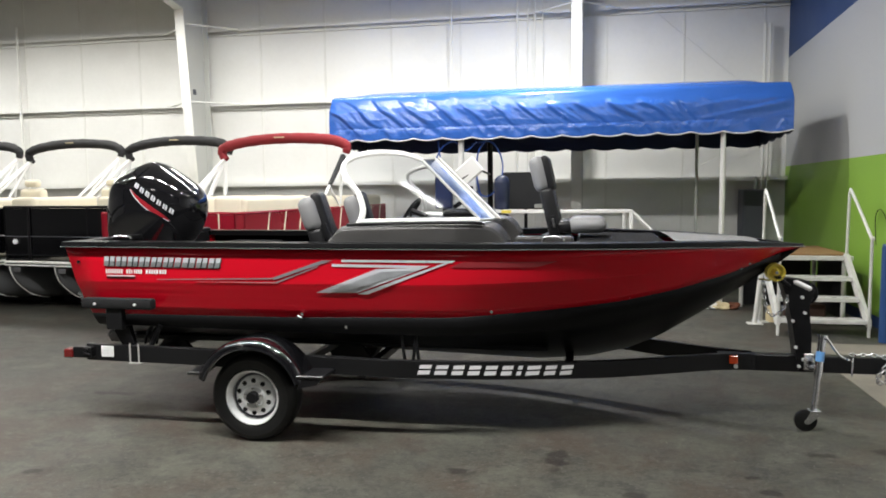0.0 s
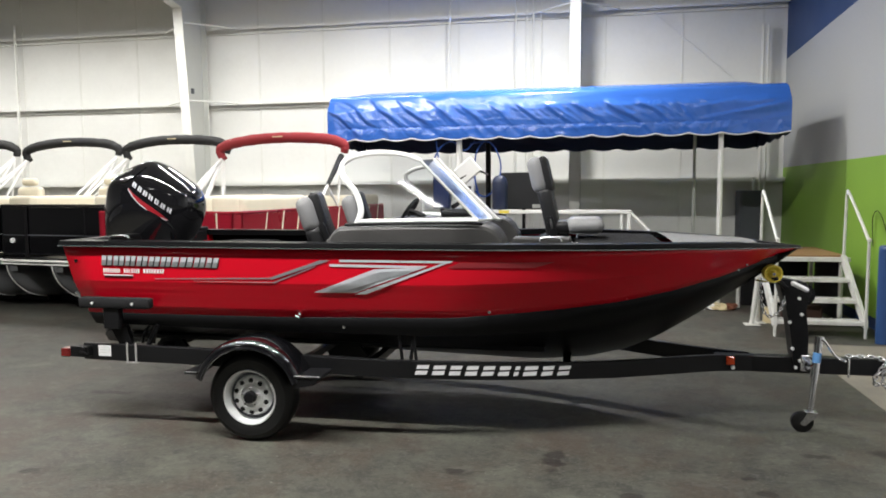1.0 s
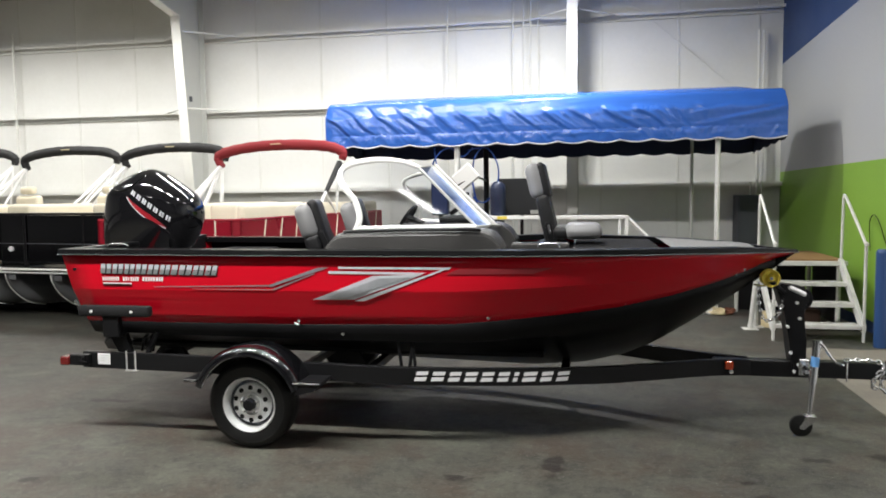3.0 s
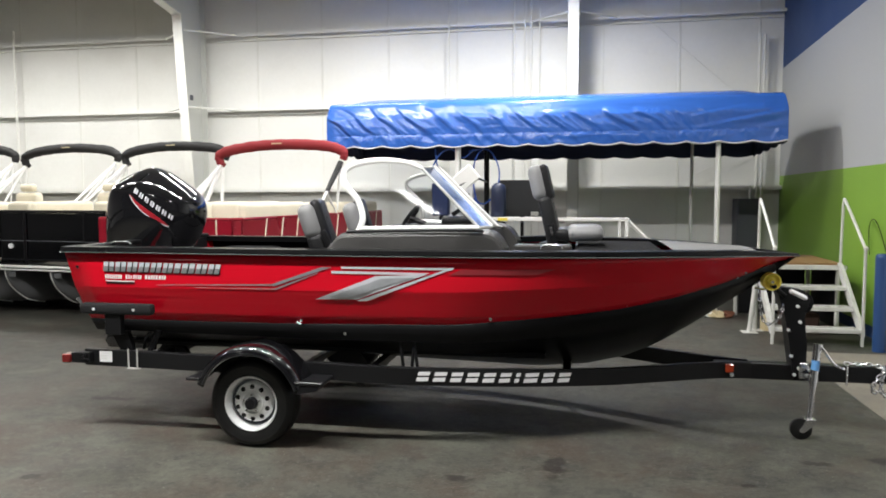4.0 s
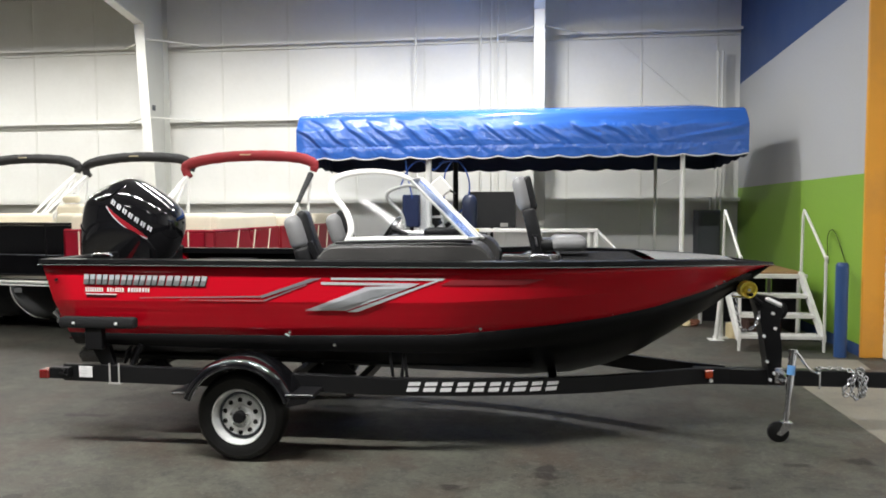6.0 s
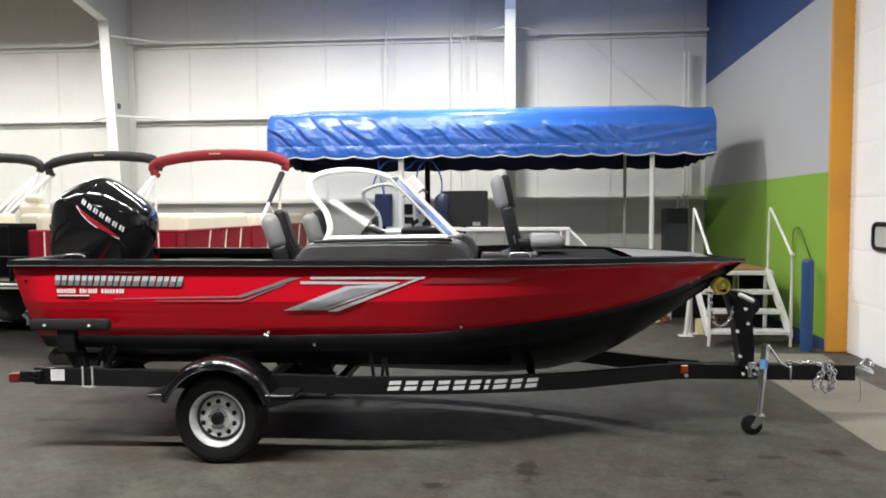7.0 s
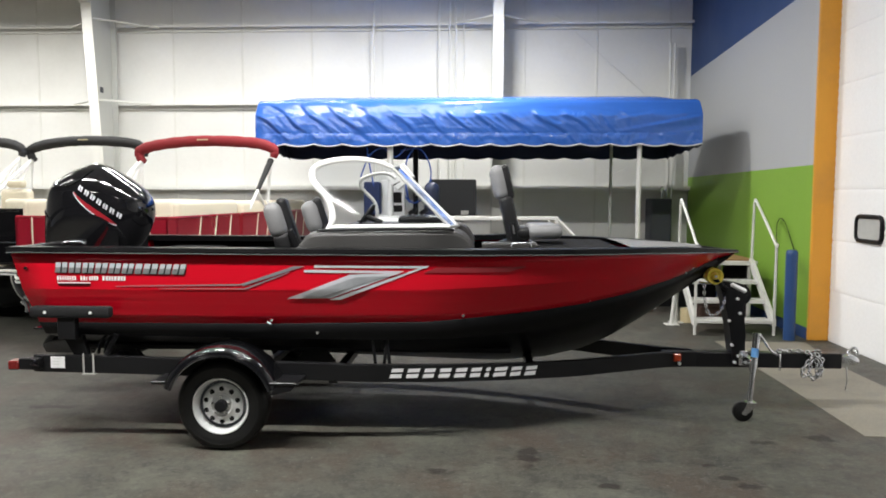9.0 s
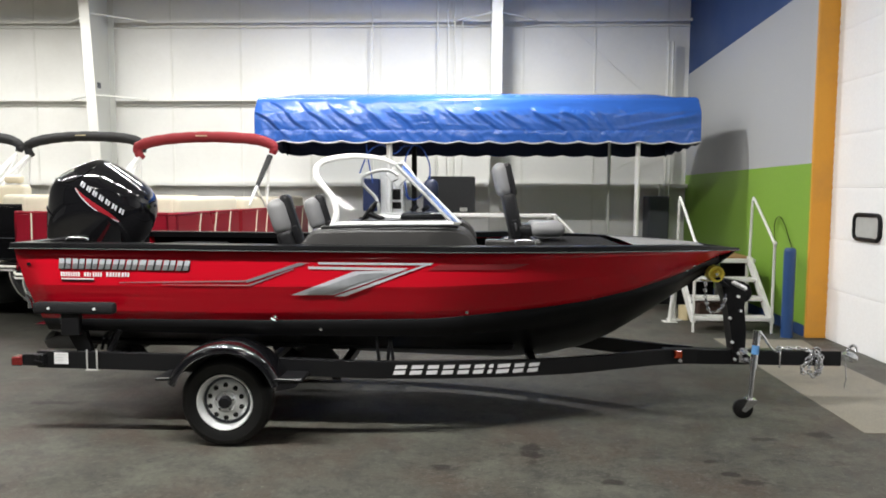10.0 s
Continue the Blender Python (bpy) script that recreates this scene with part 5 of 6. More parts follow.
def pleat(q, seed):
    """One side steep, the other running out: a gathered fold of its own depth for each whole q."""
    n = math.floor(q)
    f = q - n
    amp = 0.35 + 0.95 * abs(noise.noise((n * 1.37 + 0.5, seed, 4.1)))
    return amp * (f / 0.14 if f < 0.14 else ((1 - f) / 0.86) ** 1.7)


def wrinkle(u, z, seed):
    """Gathered vinyl: slanting pleats hang from ties along the shoulder and die out at the lower seam."""
    k = (z - CZ0) / (CZ1 - SH - CZ0)
    stern = min(1.0, max(0.0, (-1.0 - u) / 1.8))  # folds are deeper and climb the shoulder towards the stern end
    p = u - 0.62 * (1 - k) + 0.10 * noise.noise((u * 1.9, k * 1.7, seed + 21))
    a = (0.050 + 0.030 * stern) * pleat(p / 0.42 + 0.25 * noise.noise((u * 0.7, 0, seed + 8)), seed)
    a += 0.006 * pleat(p / 0.15 + 0.6 * noise.noise((u * 1.7, k, seed + 3)), seed + 2) + 0.009 * ridge(p * 7.0, k * 1.6, seed + 7.7)
    # near the bow end the cloth is drawn up to the corner in long flat creases
    b = 0.034 * pleat((u + 2.8 * (1 - k)) / 0.95, seed + 6) + 0.010 * ridge(u * 1.2 + 3.4 * (1 - k), k * 2.2, seed + 9)
    t = min(1.0, max(0.0, (u - 1.15) / 0.35))
    w = a * (1 - t) + b * t + 0.014 * noise.noise((u * 2.1, k * 1.2, seed + 2.2)) + 0.004 * ridge(u * 9 + 3 * k, k * 5, seed + 3.1)
    seam = -0.006 * math.exp(-((k - 0.33) / 0.035) ** 2)
    low = 0.018 * ridge(u * 4.2 + 0.8 * k, k * 2.0, seed + 11) + 0.009 * ridge(u * 8.5 - 2.0 * k, k * 3.0, seed + 15) if k < 0.33 else 0.0
    # the plain shoulder hangs in shallow swags between the ties
    edge = 1.02 - 0.06 * abs(math.sin(math.pi * (u - 0.1) / 0.42))
    return (w * min(1, 0.4 + 1.2 * (k - 0.33) / 0.5) if k > 0.33 else 0.30 * w + low) * max(0.0, min(1, 6 * (edge - k)), 0.45 * stern * min(1, 6 * (1.26 - k))) * min(1, 0.25 + 4 * k) + seam


def inset(d):
    """How far the cloth leans in at depth d under the top edge: a flat slope, rounded at both ends."""
    return 0.21 * ((0.22 - d) + math.sqrt((0.22 - d) ** 2 + 0.0009)) + 0.05 * max(0.0, (0.05 - d) / 0.05) ** 2


def scallop(u):
    return 0.034 * abs(math.sin(math.pi * u / 0.44)) - 0.022


def valance(name, along, fixed, lo, hi, outward, material, n, bottom_drop=0.0, seed=0.0, trim=True):
    rows = []
    steps = 36
    for j in range(steps + 1):
        row = []
        for i in range(n + 1):
            u = lo + (hi - lo) * i / n
            z0 = CZ0 - (bottom_drop if along == "x" else bottom_drop * i / n) - scallop(u - lo)
            z = CZ1 + (z0 - CZ1) * j / steps
            edge = max(0.1, min(1, (u - lo) / 0.12, (hi - u) / 0.12))
            w = wrinkle(u, z, seed) * edge
            lean_in = inset(CZ1 - z)
            # the sheet leans in along its long sides and stands nearly upright at its ends
            back, side = (lean_in, 0.35 * lean_in) if along == "x" else (0.35 * lean_in, lean_in)
            w -= back
            uu = u + side * (max(0.0, 1 - (u - lo) / 0.3) - max(0.0, 1 - (hi - u) / 0.3))
            row.append((uu, fixed + w * outward, z) if along == "x" else (fixed + w * outward, uu, z))
        rows.append(row)
    hem = rows[-1]
    o = part(name, grid_mesh(rows), material, canopy, "", 60)
    o.modifiers.new("cloth", "SOLIDIFY").thickness = 0.004
    if trim:
        part("hem_trim", tube([Vector(p) + Vector((0, -0.004 if along == "x" else 0, 0)) for p in hem], 0.011, 6), WHITE, canopy, "white hem piping")


valance("front_valance", "x", CY0, CX0, CX1, -1, CANOPY, 520, 0.0, 1.0)
# back and ends have their shade put into a darker blue
valance("back_valance", "x", CY1, CX0, CX1, 1, CANOPYSHADE, 160, 0.11, 5.0, False)
valance("end_valance", "y", CX0, CY0, CY1, -1, CANOPYSHADE, 120, 0.11, 9.0, False)
valance("end_valance", "y", CX1, CY0, CY1, 1, CANOPYSHADE, 120, 0.11, 13.0, False)
rows = []
for v, zz in ((CY0 + 0.140, CZ1 - 0.002), (CY0 + 0.18, CZ1 + 0.015), (CY0 + 0.5, CZ1 + 0.09), ((CY0 + CY1) / 2, CZ1 + 0.16), (CY1 - 0.5, CZ1 + 0.09), (CY1 - 0.140, CZ1 - 0.002)):
    row = []
    for i in range(67):
        u = CX0 + 0.055 + (CX1 - CX0 - 0.11) * i / 66
        hip = min(1.0, (u - CX0) / 0.5, (CX1 - u) / 0.5)
        row.append((u, v, CZ1 + (zz - CZ1) * max(hip, 0.0) + 0.006 * noise.noise((u * 1.7, v * 2, 3)) * hip))
    rows.append(row)
o = part("roof_sheet", grid_mesh(rows), CANOPY, canopy, "blue vinyl roof sheet", 60)
o.modifiers.new("cloth", "SOLIDIFY").thickness = 0.004
for (xx, yy, mt, rr) in ((1.64, 11.10, WHITEMETAL, 0.036), (-2.08, 11.10, WHITEMETAL, 0.045), (1.53, 12.8, STEELG, 0.026), (-1.80, 12.3, BLACK, 0.045)):
    part("post", cyl((xx, yy, 0), (xx, yy, CZ1 - 0.03), rr, n=12), mt, canopy)
for yy in (11.12, 12.8):
    part("top_rail", box(CX0 + 0.08, CX1 - 0.08, yy - 0.02, yy + 0.02, CZ1 - 0.045, CZ1 - 0.008), ALU, canopy)
for xx in (CX0 + 0.1, -2.08, -0.4, 1.64, CX1 - 0.1):
    part("bow_bar", box(xx - 0.02, xx + 0.02, 11.12, 12.8, CZ1 - 0.045, CZ1 - 0.008), ALU, canopy)

# lift rail with a sloping end, a winch box and blue cables
rl = thing("dock_railing", "white aluminium dock railing with a sloping end", "railing")
part("top_rail", box(-2.2, 0.40, 10.57, 10.63, 1.365, 1.415, 0.004), WHITEMETAL, rl)
part("post", box(0.345, 0.395, 10.575, 10.625, 0, 1.365, 0.004), WHITEMETAL, rl)
part("post", box(0.255, 0.29, 10.58, 10.62, 0, 1.365, 0.004), WHITEMETAL, rl)
part("sloping_rail", cyl((0.375, 10.6, 1.39), (1.10, 10.6, 0.66), 0.025, n=4), WHITEMETAL, rl)
part("post", box(1.06, 1.10, 10.58, 10.62, 0, 0.68, 0.004), WHITEMETAL, rl)
part("post", box(-2.2, -2.16, 10.58, 10.62, 0, 1.365, 0.004), WHITEMETAL, rl)
part("tag", box(-1.42, -1.28, 10.562, 10.568, 1.37, 1.412), YELLOW, rl, "yellow warning tag")
bb = thing("battery_box", "dark blue equipment box on a stand behind the boat", "box")
part("box", box(-2.50, -2.24, 11.15, 11.35, 1.42, 1.92, 0.02), mat("dark_blue_plastic", (0.014, 0.026, 0.085), 0.4), bb)
part("stand", box(-2.40, -2.34, 11.22, 11.28, 0.0, 1.42), BLACK, bb)
pn = thing("control_panel", "white lift control panel with dark gauges on a stand", "control panel")
part("panel", box(-2.25, -1.88, 11.28, 11.36, 1.38, 1.95, 0.015), PAPER, pn)
part("stand", box(-2.10, -2.04, 11.29, 11.35, 0.0, 1.38), WHITEMETAL, pn)
part("gauge", box(-2.11, -1.93, 11.270, 11.279, 1.60, 1.76, 0.004), CHARCOAL, pn)
part("gauge", box(-2.10, -1.92, 11.270, 11.279, 1.46, 1.56, 0.004), CHARCOAL, pn)
wb = thing("winch_box", "white lift control box tilted on the dark post", "control box")
m = Matrix.Translation((-1.86, 10.5, 1.978)) @ Matrix.Rotation(radians(-40), 4, "Y")
part("box", box(-0.16, 0.16, -0.06, 0.06, -0.125, 0.125, 0.012, m), WHITEMETAL, wb)
part("bracket", tube([(-1.96, 10.45, 1.86), (-1.72, 10.45, 1.99), (-1.80, 12.27, 1.95)], 0.016, 8), BLACK, wb)
for i, pts in enumerate(([(-2.45, 11.2, 2.44), (-2.42, 11.15, 2.25), (-2.36, 11.15, 1.95), (-2.30, 11.2, 1.6)],
                         [(-1.95, 11.3, 2.40), (-1.65, 11.25, 2.42), (-1.50, 11.25, 2.20), (-1.48, 11.25, 1.95), (-1.58, 11.25, 1.70), (-1.75, 11.3, 1.60), (-1.95, 11.4, 1.75)],
                         [(-2.55, 11.2, 2.0), (-2.40, 11.15, 2.32), (-2.20, 11.15, 2.43), (-2.02, 11.2, 2.30), (-1.86, 11.2, 2.43)],
                         [(-1.72, 11.2, 2.44), (-1.84, 11.2, 2.25), (-1.86, 11.2, 1.9), (-1.80, 11.2, 1.6)])):
    c = thing("cable", "blue cable looped from the canopy frame", "cable", "blue cables")
    part("line", tube(smooth_path(pts, 8), 0.012, 6), BLUEHOSE, c)
dp = thing("display_board", "dark grey display board on a stand", "display")
part("panel", prism(rounded_rect(-1.53, -0.78, 1.41, 1.965, 0.03), "y", 11.58, 11.64), mat("display_back", (0.026, 0.028, 0.031), 0.5, 0, 0.25, 0.1, scale=3), dp)
part("edge_strip", box(-1.55, -0.76, 11.585, 11.635, 1.40, 1.412, 0.003), BLACK, dp)
part("pole", box(-1.18, -1.13, 11.59, 11.63, 0.02, 1.41, 0.003), BLACK, dp)
part("foot", box(-1.44, -0.88, 11.45, 11.75, 0.0, 0.02, 0.004), BLACK, dp)
part("clip", box(-1.02, -0.90, 11.56, 11.579, 1.41, 1.475, 0.004), SCREENALU, dp, "small grey clip")
jg = thing("canister", "dark blue plastic canister on a slim post", "canister", at=(-1.43, 10.75, 0))
part("body", lathe([(0.0, 1.42), (0.10, 1.42), (0.112, 1.44), (0.112, 1.80), (0.10, 1.86), (0.06, 1.90), (0.03, 1.91), (0.0, 1.91)], 20, Matrix.Identity(4)), mat("navy_plastic", (0.018, 0.026, 0.06), 0.4, 0, 0.15, 0.1), jg)
part("post", cyl((0, 0, 0.0), (0, 0, 1.42), 0.025, n=10), BLACK, jg)
part("base", cyl((0, 0, 0.0), (0, 0, 0.02), 0.16, n=18), BLACK, jg)

# ---- dock steps by the green wall ----
st = thing("dock_steps", "white aluminium dock steps with handrails and a wooden landing", "steps")
SX0, SX1 = 1.96, 2.88
for i, (yy, zz) in enumerate(((9.25, 0.19), (9.50, 0.405), (9.75, 0.62))):
    part("tread", box(SX0, SX1, yy - 0.12, yy + 0.12, zz - 0.045, zz, 0.006), WORNALU, st, "white ribbed tread")
    for q in (-0.07, 0.0, 0.07):
        part("rib", box(SX0 + 0.01, SX1 - 0.01, yy + q - 0.008, yy + q + 0.008, zz, zz + 0.005), ALU, st)
part("landing", box(SX0 - 0.02, SX1 + 0.10, 9.92, 11.3, 0.795, 0.850, 0.006), WORNALU, st)
part("landing_board", box(SX0 + 0.02, SX1 + 0.06, 9.98, 11.26, 0.850, 0.875, 0.004), WOOD, st, "varnished landing boards")
for sx in (SX0 - 0.02, SX1 + 0.02):
    part("stringer", prism([(9.12, 0.12), (9.20, 0.12), (9.98, 0.80), (9.98, 0.88), (9.90, 0.88), (9.12, 0.20)], "x", sx - 0.02, sx + 0.02), WORNALU, st, smooth=0)
    part("handrail", tube(smooth_path([(sx, 9.93, 0.80), (sx, 9.90, 1.56), (sx, 9.87, 1.625), (sx, 9.81, 1.63), (sx, 9.17, 1.13), (sx, 9.14, 1.05), (sx, 9.14, 0.0)], 6), 0.018, 10), WORNALU, st, "white tubular handrail")
    part("leg", cyl((sx, 10.0, 0.0), (sx, 10.0, 0.80), 0.028, n=10), WORNALU, st)
    part("leg", cyl((sx, 11.2, 0.0), (sx, 11.2, 0.80), 0.028, n=10), WORNALU, st)
    part("foot_plate", box(sx - 0.09, sx + 0.09, 9.93, 10.07, 0.0, 0.012, 0.003), WORNALU, st)
# black boards added in place of the shade below the landing
part("shade_board", box(SX0 + 0.02, SX1 - 0.02, 11.22, 11.235, 0.03, 0.79), BLACK, st, "black board added for the shade under the landing")
part("shade_board", box(SX1 + 0.05, SX1 + 0.062, 10.06, 11.16, 0.03, 0.79), BLACK, st)
part("leg", cyl((1.84, 9.84, 0), (1.90, 9.84, 0.62), 0.03, n=10), WORNALU, st)
part("foot_plate", box(1.75, 1.93, 9.76, 9.92, 0, 0.012, 0.003), WORNALU, st)
can = thing("paint_can", "tan paint can under the dock steps", "can", at=(2.10, 10.05, 0))
part("can", lathe([(0, 0), (0.085, 0), (0.085, 0.18), (0.08, 0.19), (0, 0.185)], 18, Matrix.Identity(4)), TAN, can)
rg = thing("storage_box", "dark brown box under the dock steps", "box", at=(2.55, 10.35, 0))
part("box", box(-0.22, 0.22, -0.15, 0.15, 0, 0.20, 0.02), mat("dark_brown_board", (0.05, 0.025, 0.018), 0.7, 0, 0.2, 0.2), rg)

# crumpled rags on the floor under the canopy
for i, (cx, cy, mt, sz, lb) in enumerate(((1.52, 11.0, PAPER, 0.11, "crumpled white rag on the hall floor"), (1.64, 10.98, TAN, 0.12, "crumpled tan rag on the hall floor"), (1.76, 11.02, RUST, 0.12, "crumpled brown rag on the hall floor"))):
    rag = thing("rag", lb, "rag", "rags", (cx, cy, 0))
    bm = bmesh.new()
    bmesh.ops.create_icosphere(bm, subdivisions=3, radius=sz)
    for v in bm.verts:
        k = 1 + 0.55 * noise.noise(v.co * 14 + Vector((i * 5, 0, 0)))
        v.co = Vector((v.co.x * k, v.co.y * k, max(0.0, (v.co.z * 0.5 + sz * 0.25) * k)))
    part("cloth", bm, mt, rag, "", 60)


# ---- pontoon boats in a row behind ----
def pontoon(bx, by, rz, panel_mat, bim_mat, label, bim_y, bim_w, bim_z, chairs=(), rail_mat=None, zf=0.05, zt=1.525, rib_lean=0.05, frame_mat=None, sleeve=False):
    """A pontoon boat, bow centre at (bx, by); local x across, local y aft."""
    p = thing("pontoon_boat", label, "boat", "row of pontoon boats", (bx, by, 0), rz)
    W, L, DK = 1.05, 4.5, 0.79
    rail_mat = rail_mat or CREAM
    gate = 2.4 if frame_mat is None else 1.78
    frame_mat = frame_mat or rail_mat
    for tx in (-0.82, 0.0, 0.82):
        rr = 0.30
        rows = []
        for ly, hw, zc, hh in ((-0.05, 0.010, 0.665, 0.025), (0.0, 0.022, 0.62, 0.075), (0.10, 0.050, 0.55, 0.15), (0.25, 0.10, 0.49, 0.215), (0.45, 0.165, 0.45, 0.26),
                               (0.75, 0.24, 0.427, 0.29), (1.2, 0.29, 0.42, rr), (L, rr, 0.42, rr)):
            rows.append([(tx + hw * math.cos(t), ly, zc + hh * math.sin(t)) for t in (2 * math.pi * (k % 24) / 24 for k in range(25))])
        part("pontoon_tube", grid_mesh(rows), TUBEMETAL, p, "brushed aluminium pontoon tube", 50)
        stem = smooth_path([(tx, -0.06, 0.69), (tx, -0.045, 0.60), (tx, 0.03, 0.46), (tx, 0.15, 0.34), (tx, 0.33, 0.22), (tx, 0.6, 0.15)], 4)
        part("nose_strip", tube(stem, 0.008, 6), STEELG, p, "bright leading edge strip")
        part("nose_plate", box(tx + 0.03, tx + 0.16, -0.03, -0.022, 0.60, 0.67, 0.002), TUBEMETAL, p)
    part("deck", prism([(-W, 0.10), (-W + 0.12, -0.02), (W - 0.12, -0.02), (W, 0.10), (W, L), (-W, L)], "z", DK - 0.09, DK), BLACK, p, smooth=0)
    edge = [(-W - 0.01, L, DK - 0.04), (-W - 0.01, 0.10, DK - 0.04), (-W + 0.12, -0.035, DK - 0.04), (W - 0.12, -0.035, DK - 0.04), (W + 0.01, 0.10, DK - 0.04), (W + 0.01, L, DK - 0.04)]
    part("deck_trim", tube(edge, 0.019, 8), STEELW, p, "white aluminium deck edge")
    part("deck_trim", tube([(a, b - 0.006, c - 0.045) for a, b, c in edge], 0.013, 8), STEELG, p)
    zf0, zf1 = DK + zf, zt

    def fence(x0, y0, x1, y1, slant=0.0):
        a, c = Vector((x0, y0, 0)), Vector((x1, y1, 0))
        d = (c - a).normalized()
        nrm = Vector((d.y, -d.x, 0)) * 0.012
        bm = bmesh.new()
        vs = []
        for q, z in ((a, zf0), (c, zf0), (c, zf1 - 0.02), (a, zf1 - 0.02)):
            vs.append((q, z))
        f = [bm.verts.new((q.x + nrm.x, q.y + nrm.y, z)) for q, z in vs]
        g = [bm.verts.new((q.x - nrm.x, q.y - nrm.y, z)) for q, z in vs]
        bm.faces.new(f)
        bm.faces.new(g)
        for k in range(4):
            bm.faces.new((f[k], f[(k + 1) % 4], g[(k + 1) % 4], g[k]))
        part("fence_panel", bm, panel_mat, p, "", 0)
        fr = bmesh.new()
        for q in (a, c):
            add_tube(fr, [Vector((q.x, q.y, DK)), Vector((q.x, q.y, zf1))], 0.020, 6)
        add_tube(fr, [Vector((a.x, a.y, zf1)), Vector((c.x, c.y, zf1))], 0.022, 6)
        add_tube(fr, [Vector((a.x, a.y, zf0)), Vector((c.x, c.y, zf0))], 0.018, 6)
        part("fence_frame", fr, frame_mat, p, "fence rails")
        if rail_mat is BLACK or frame_mat is CREAM:
            add = nrm * 1.3
            part("panel_trim", tube([a + add + Vector((0, 0, zf0 + 0.27)), c + add + Vector((0, 0, zf0 + 0.27))], 0.006, 6), STEELG if frame_mat is CREAM else PANEL, p)
        ln = (c - a).length
        if ln > 0.4 and rail_mat is CREAM:
            cnt = int(ln / 0.40)
            for k in range(1, cnt + 1):
                q = a.lerp(c, k / (cnt + 1)) + nrm * 1.4
                part("fence_rib", tube([q + Vector((0, 0, zf0)), q + d * slant + Vector((0, 0, zf1))], 0.010, 6), rail_mat, p)

    fence(-W + 0.10, 0.03, -W + 0.52, 0.03)
    fence(W - 0.52, 0.03, W - 0.10, 0.03)
    fence(-W + 0.52, 0.06, W - 0.52, 0.06)
    for sx in (-1, 1):
        fence(sx * (W - 0.10), 0.03, sx * (W - 0.04), 0.12)
        fence(sx * (W - 0.04), 0.12, sx * (W - 0.04), 1.7, rib_lean)
        fence(sx * (W - 0.04), gate, sx * (W - 0.04), L - 0.15, rib_lean)
        # lounges along the sides
        part("lounge_base", box(sx * (W - 0.08), sx * (W - 0.62), 0.25, 1.65, DK, DK + 0.38, 0.04, seg=2), CREAM, p)
        part("lounge_back", box(sx * (W - 0.03), sx * (W - 0.22), 0.18, 1.68, DK + 0.36, 1.655, 0.06, seg=3), CREAM, p, "cream vinyl lounge back")
        part("lounge_back", box(sx * (W - 0.03), sx * (W - 0.22), gate + 0.05, L - 0.3, DK + 0.36, 1.64, 0.06, seg=3), CREAM, p)
        part("headrest", box(sx * (W - 0.10), sx * (W - 0.50), 0.16, 0.32, DK + 0.36, 1.665, 0.06, seg=3), CREAM, p)
    for cx, cy in chairs:
        part("captain_chair", box(cx - 0.26, cx + 0.26, cy - 0.06, cy + 0.10, DK + 0.45, 1.80, 0.07, seg=3), CREAM, p, "cream captain chair")
        part("chair_headrest", box(cx - 0.15, cx + 0.15, cy - 0.05, cy + 0.07, 1.82, 1.95, 0.05, seg=3), CREAM, p)
        part("chair_seat", box(cx - 0.27, cx + 0.27, cy - 0.45, cy + 0.05, DK + 0.38, DK + 0.50, 0.05, seg=3), CREAM, p)
        part("chair_post", cyl((cx, cy - 0.2, DK), (cx, cy - 0.2, DK + 0.4), 0.05, n=10), CHROME, p)
    # folded bimini in its boot, with legs that lean forward
    hw = bim_w / 2
    boot = [(-hw + 0.08, bim_y, bim_z - 0.32), (-hw + 0.02, bim_y, bim_z - 0.235), (-hw + 0.03, bim_y, bim_z - 0.145), (-hw * 0.76, bim_y, bim_z - 0.072), (-hw * 0.38, bim_y, bim_z - 0.022), (0, bim_y, bim_z - 0.008),
            (hw * 0.38, bim_y, bim_z - 0.018), (hw * 0.76, bim_y, bim_z - 0.055), (hw - 0.05, bim_y, bim_z - 0.125), (hw - 0.01, bim_y, bim_z - 0.185), (hw - 0.03, bim_y, bim_z - 0.26)]
    sp = smooth_path(boot, 8)
    rs = [0.054 + 0.028 * min(1, i / 22, (len(sp) - 1 - i) / 22) + 0.003 * math.sin(i * 1.3) + 0.004 * noise.noise((i * 0.31, bx, 0)) for i in range(len(sp))]
    part("bimini_boot", tube(sp, rs, 14), bim_mat, p, "folded bimini top in a zipped canvas boot")
    part("boot_mark", box(-0.09, 0.09, bim_y - 0.100, bim_y - 0.090, bim_z - 0.005, bim_z + 0.010, 0.003), TAN, p, "white script mark")
    for sx in (-1, 1):
        xx = sx * (hw - 0.06)
        top = Vector((xx, bim_y - 0.02, bim_z - 0.30))
        for fy in ((bim_y - 1.15, bim_y - 0.95, bim_y - 0.60, bim_y - 0.10) if sx < 0 or not sleeve else (bim_y - 0.72, bim_y - 0.12)):
            foot = Vector((sx * (W - 0.04), fy, 1.52))
            part("bimini_leg", cyl(foot, top, 0.022, n=8), WHITEMETAL, p, "white bimini leg")
        if sx > 0 and sleeve:
            foot = Vector((sx * (W - 0.04), bim_y - 0.72, 1.52))
            part("leg_sleeve", tube([top, top.lerp(foot, 0.35), top.lerp(foot, 0.62)], [0.045, 0.038, 0.030], 8), BIMBLACK, p, "dark canvas sleeve on the leg")
            part("bimini_brace", cyl(top.lerp(foot, 0.64), (sx * (W - 0.04), bim_y - 0.12, 1.46), 0.020, n=8), WHITEMETAL, p)
    # low cradle beams under the tubes
    for cy in (1.1, 3.3):
        part("cradle_beam", box(-1.0, 1.0, cy - 0.06, cy + 0.06, 0.0, 0.125, 0.01), BLACK, p)
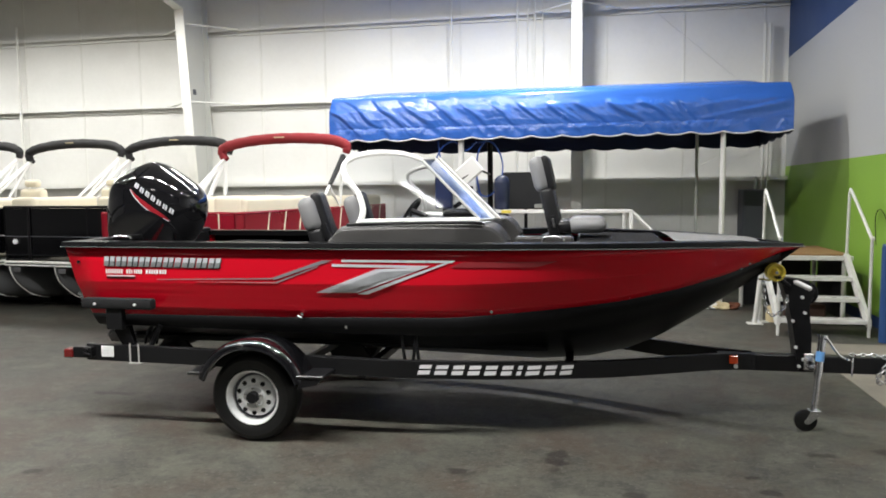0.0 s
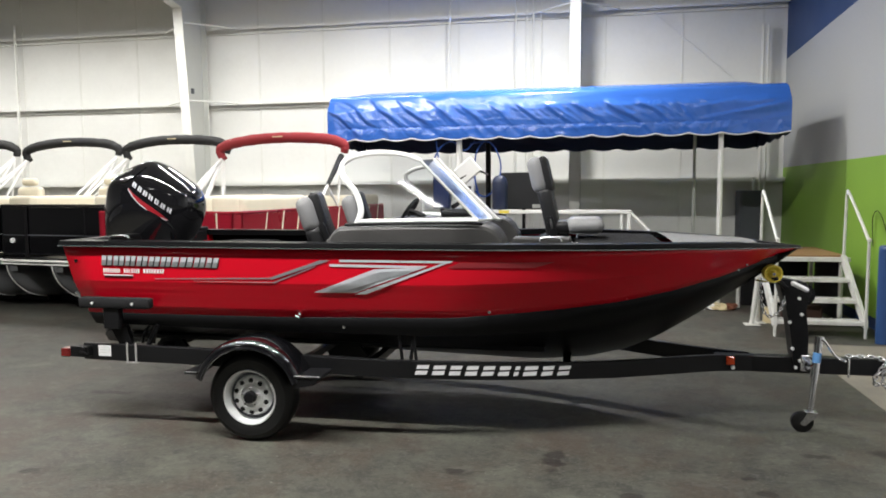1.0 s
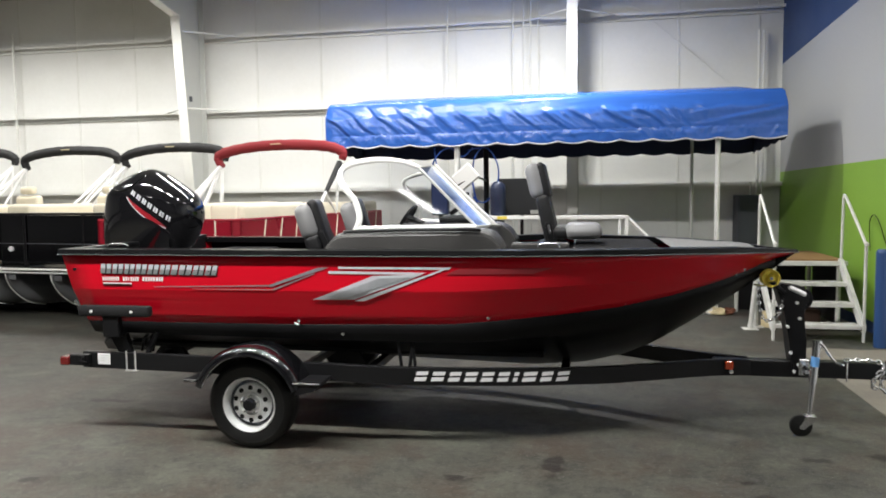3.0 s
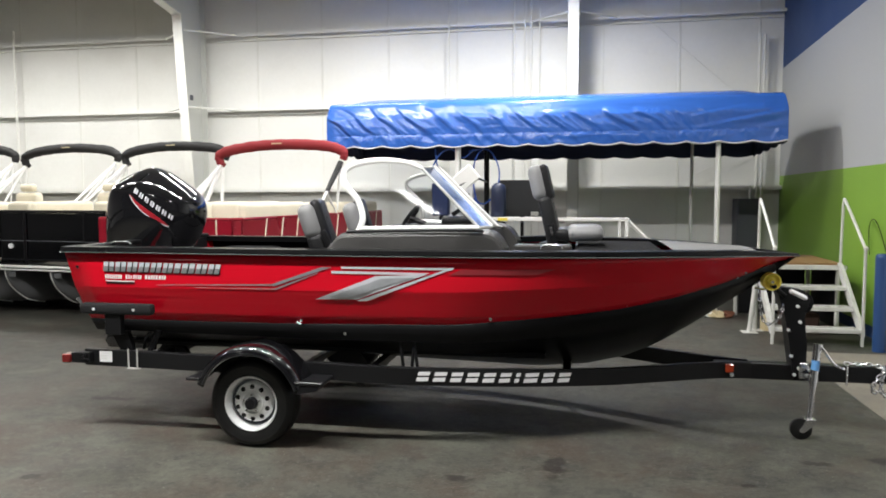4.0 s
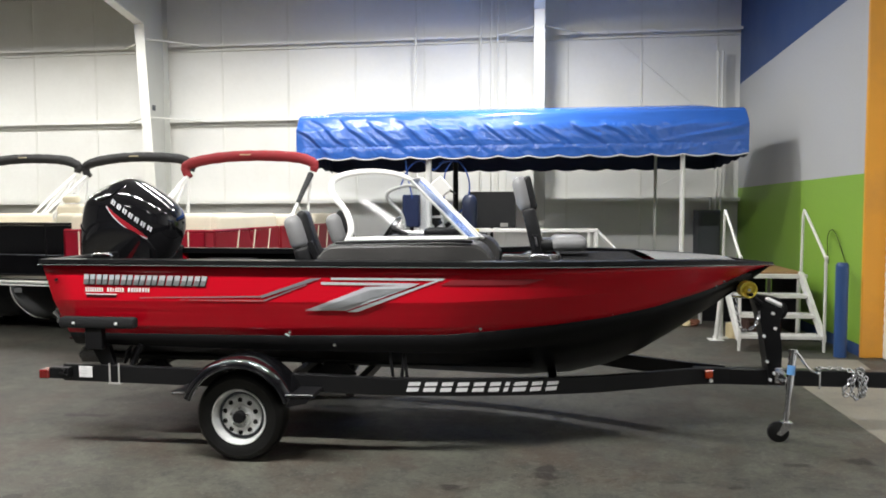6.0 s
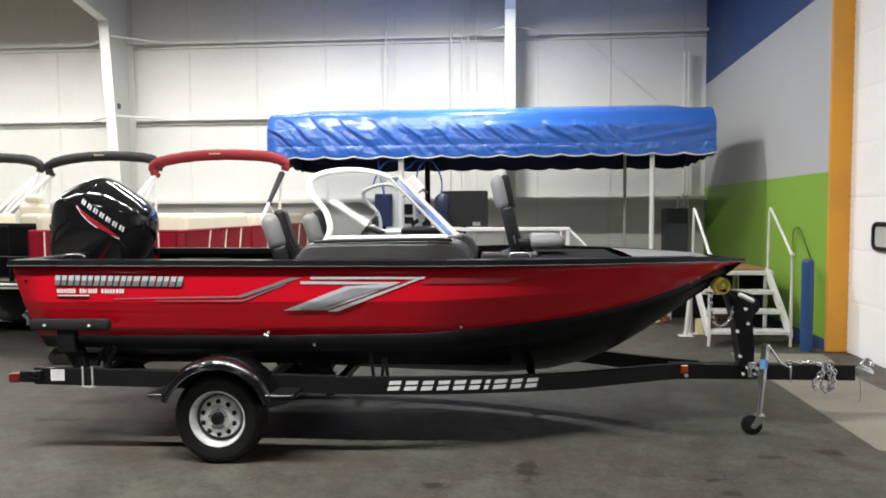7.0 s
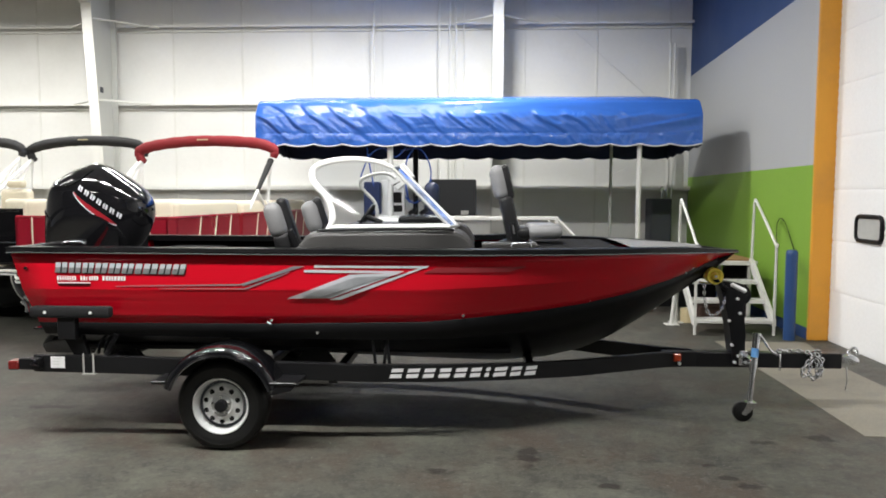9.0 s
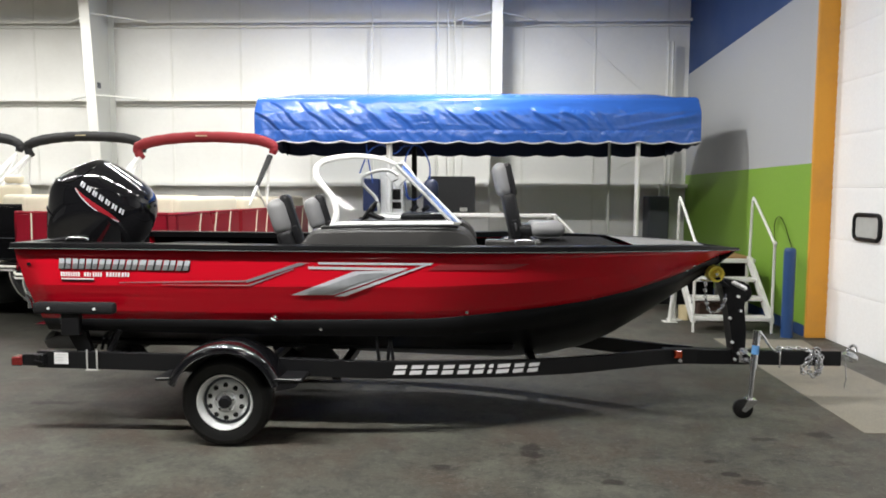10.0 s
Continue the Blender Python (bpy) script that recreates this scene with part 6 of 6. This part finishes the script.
    return p


pontoon(-5.17, 8.15, -7, PONTRED, BIMRED, "red pontoon boat with cream seats and a red folded bimini", 2.75, 2.20, 2.53, (), CREAM, 0.06, 1.462, 0.14, PONTRED, True)
pontoon(-7.48, 9.15, -7, PONTBLACK, BIMBLACK, "black pontoon boat with cream seats and a black folded bimini", 2.65, 2.10, 2.60, ((-0.70, 1.9), (0.55, 1.75)), BLACK)
em = thing("boat_emblem", "round white emblem on the black fence panel", "emblem")
part("disc", cyl((-8.2225, 9.228, 1.035), (-8.224, 9.250, 1.035), 0.036, n=18), WHITE, em)
pontoon(-9.62, 9.3, -7, PONTBLACK, BIMBLACK, "black pontoon boat with a black folded bimini", 2.65, 2.12, 2.605, ((-0.3, 2.0),), CREAM)
pontoon(-11.80, 9.4, -7, PONTBLACK, BIMBLACK, "black pontoon boat with a black folded bimini", 2.65, 2.20, 2.625, (), CREAM)
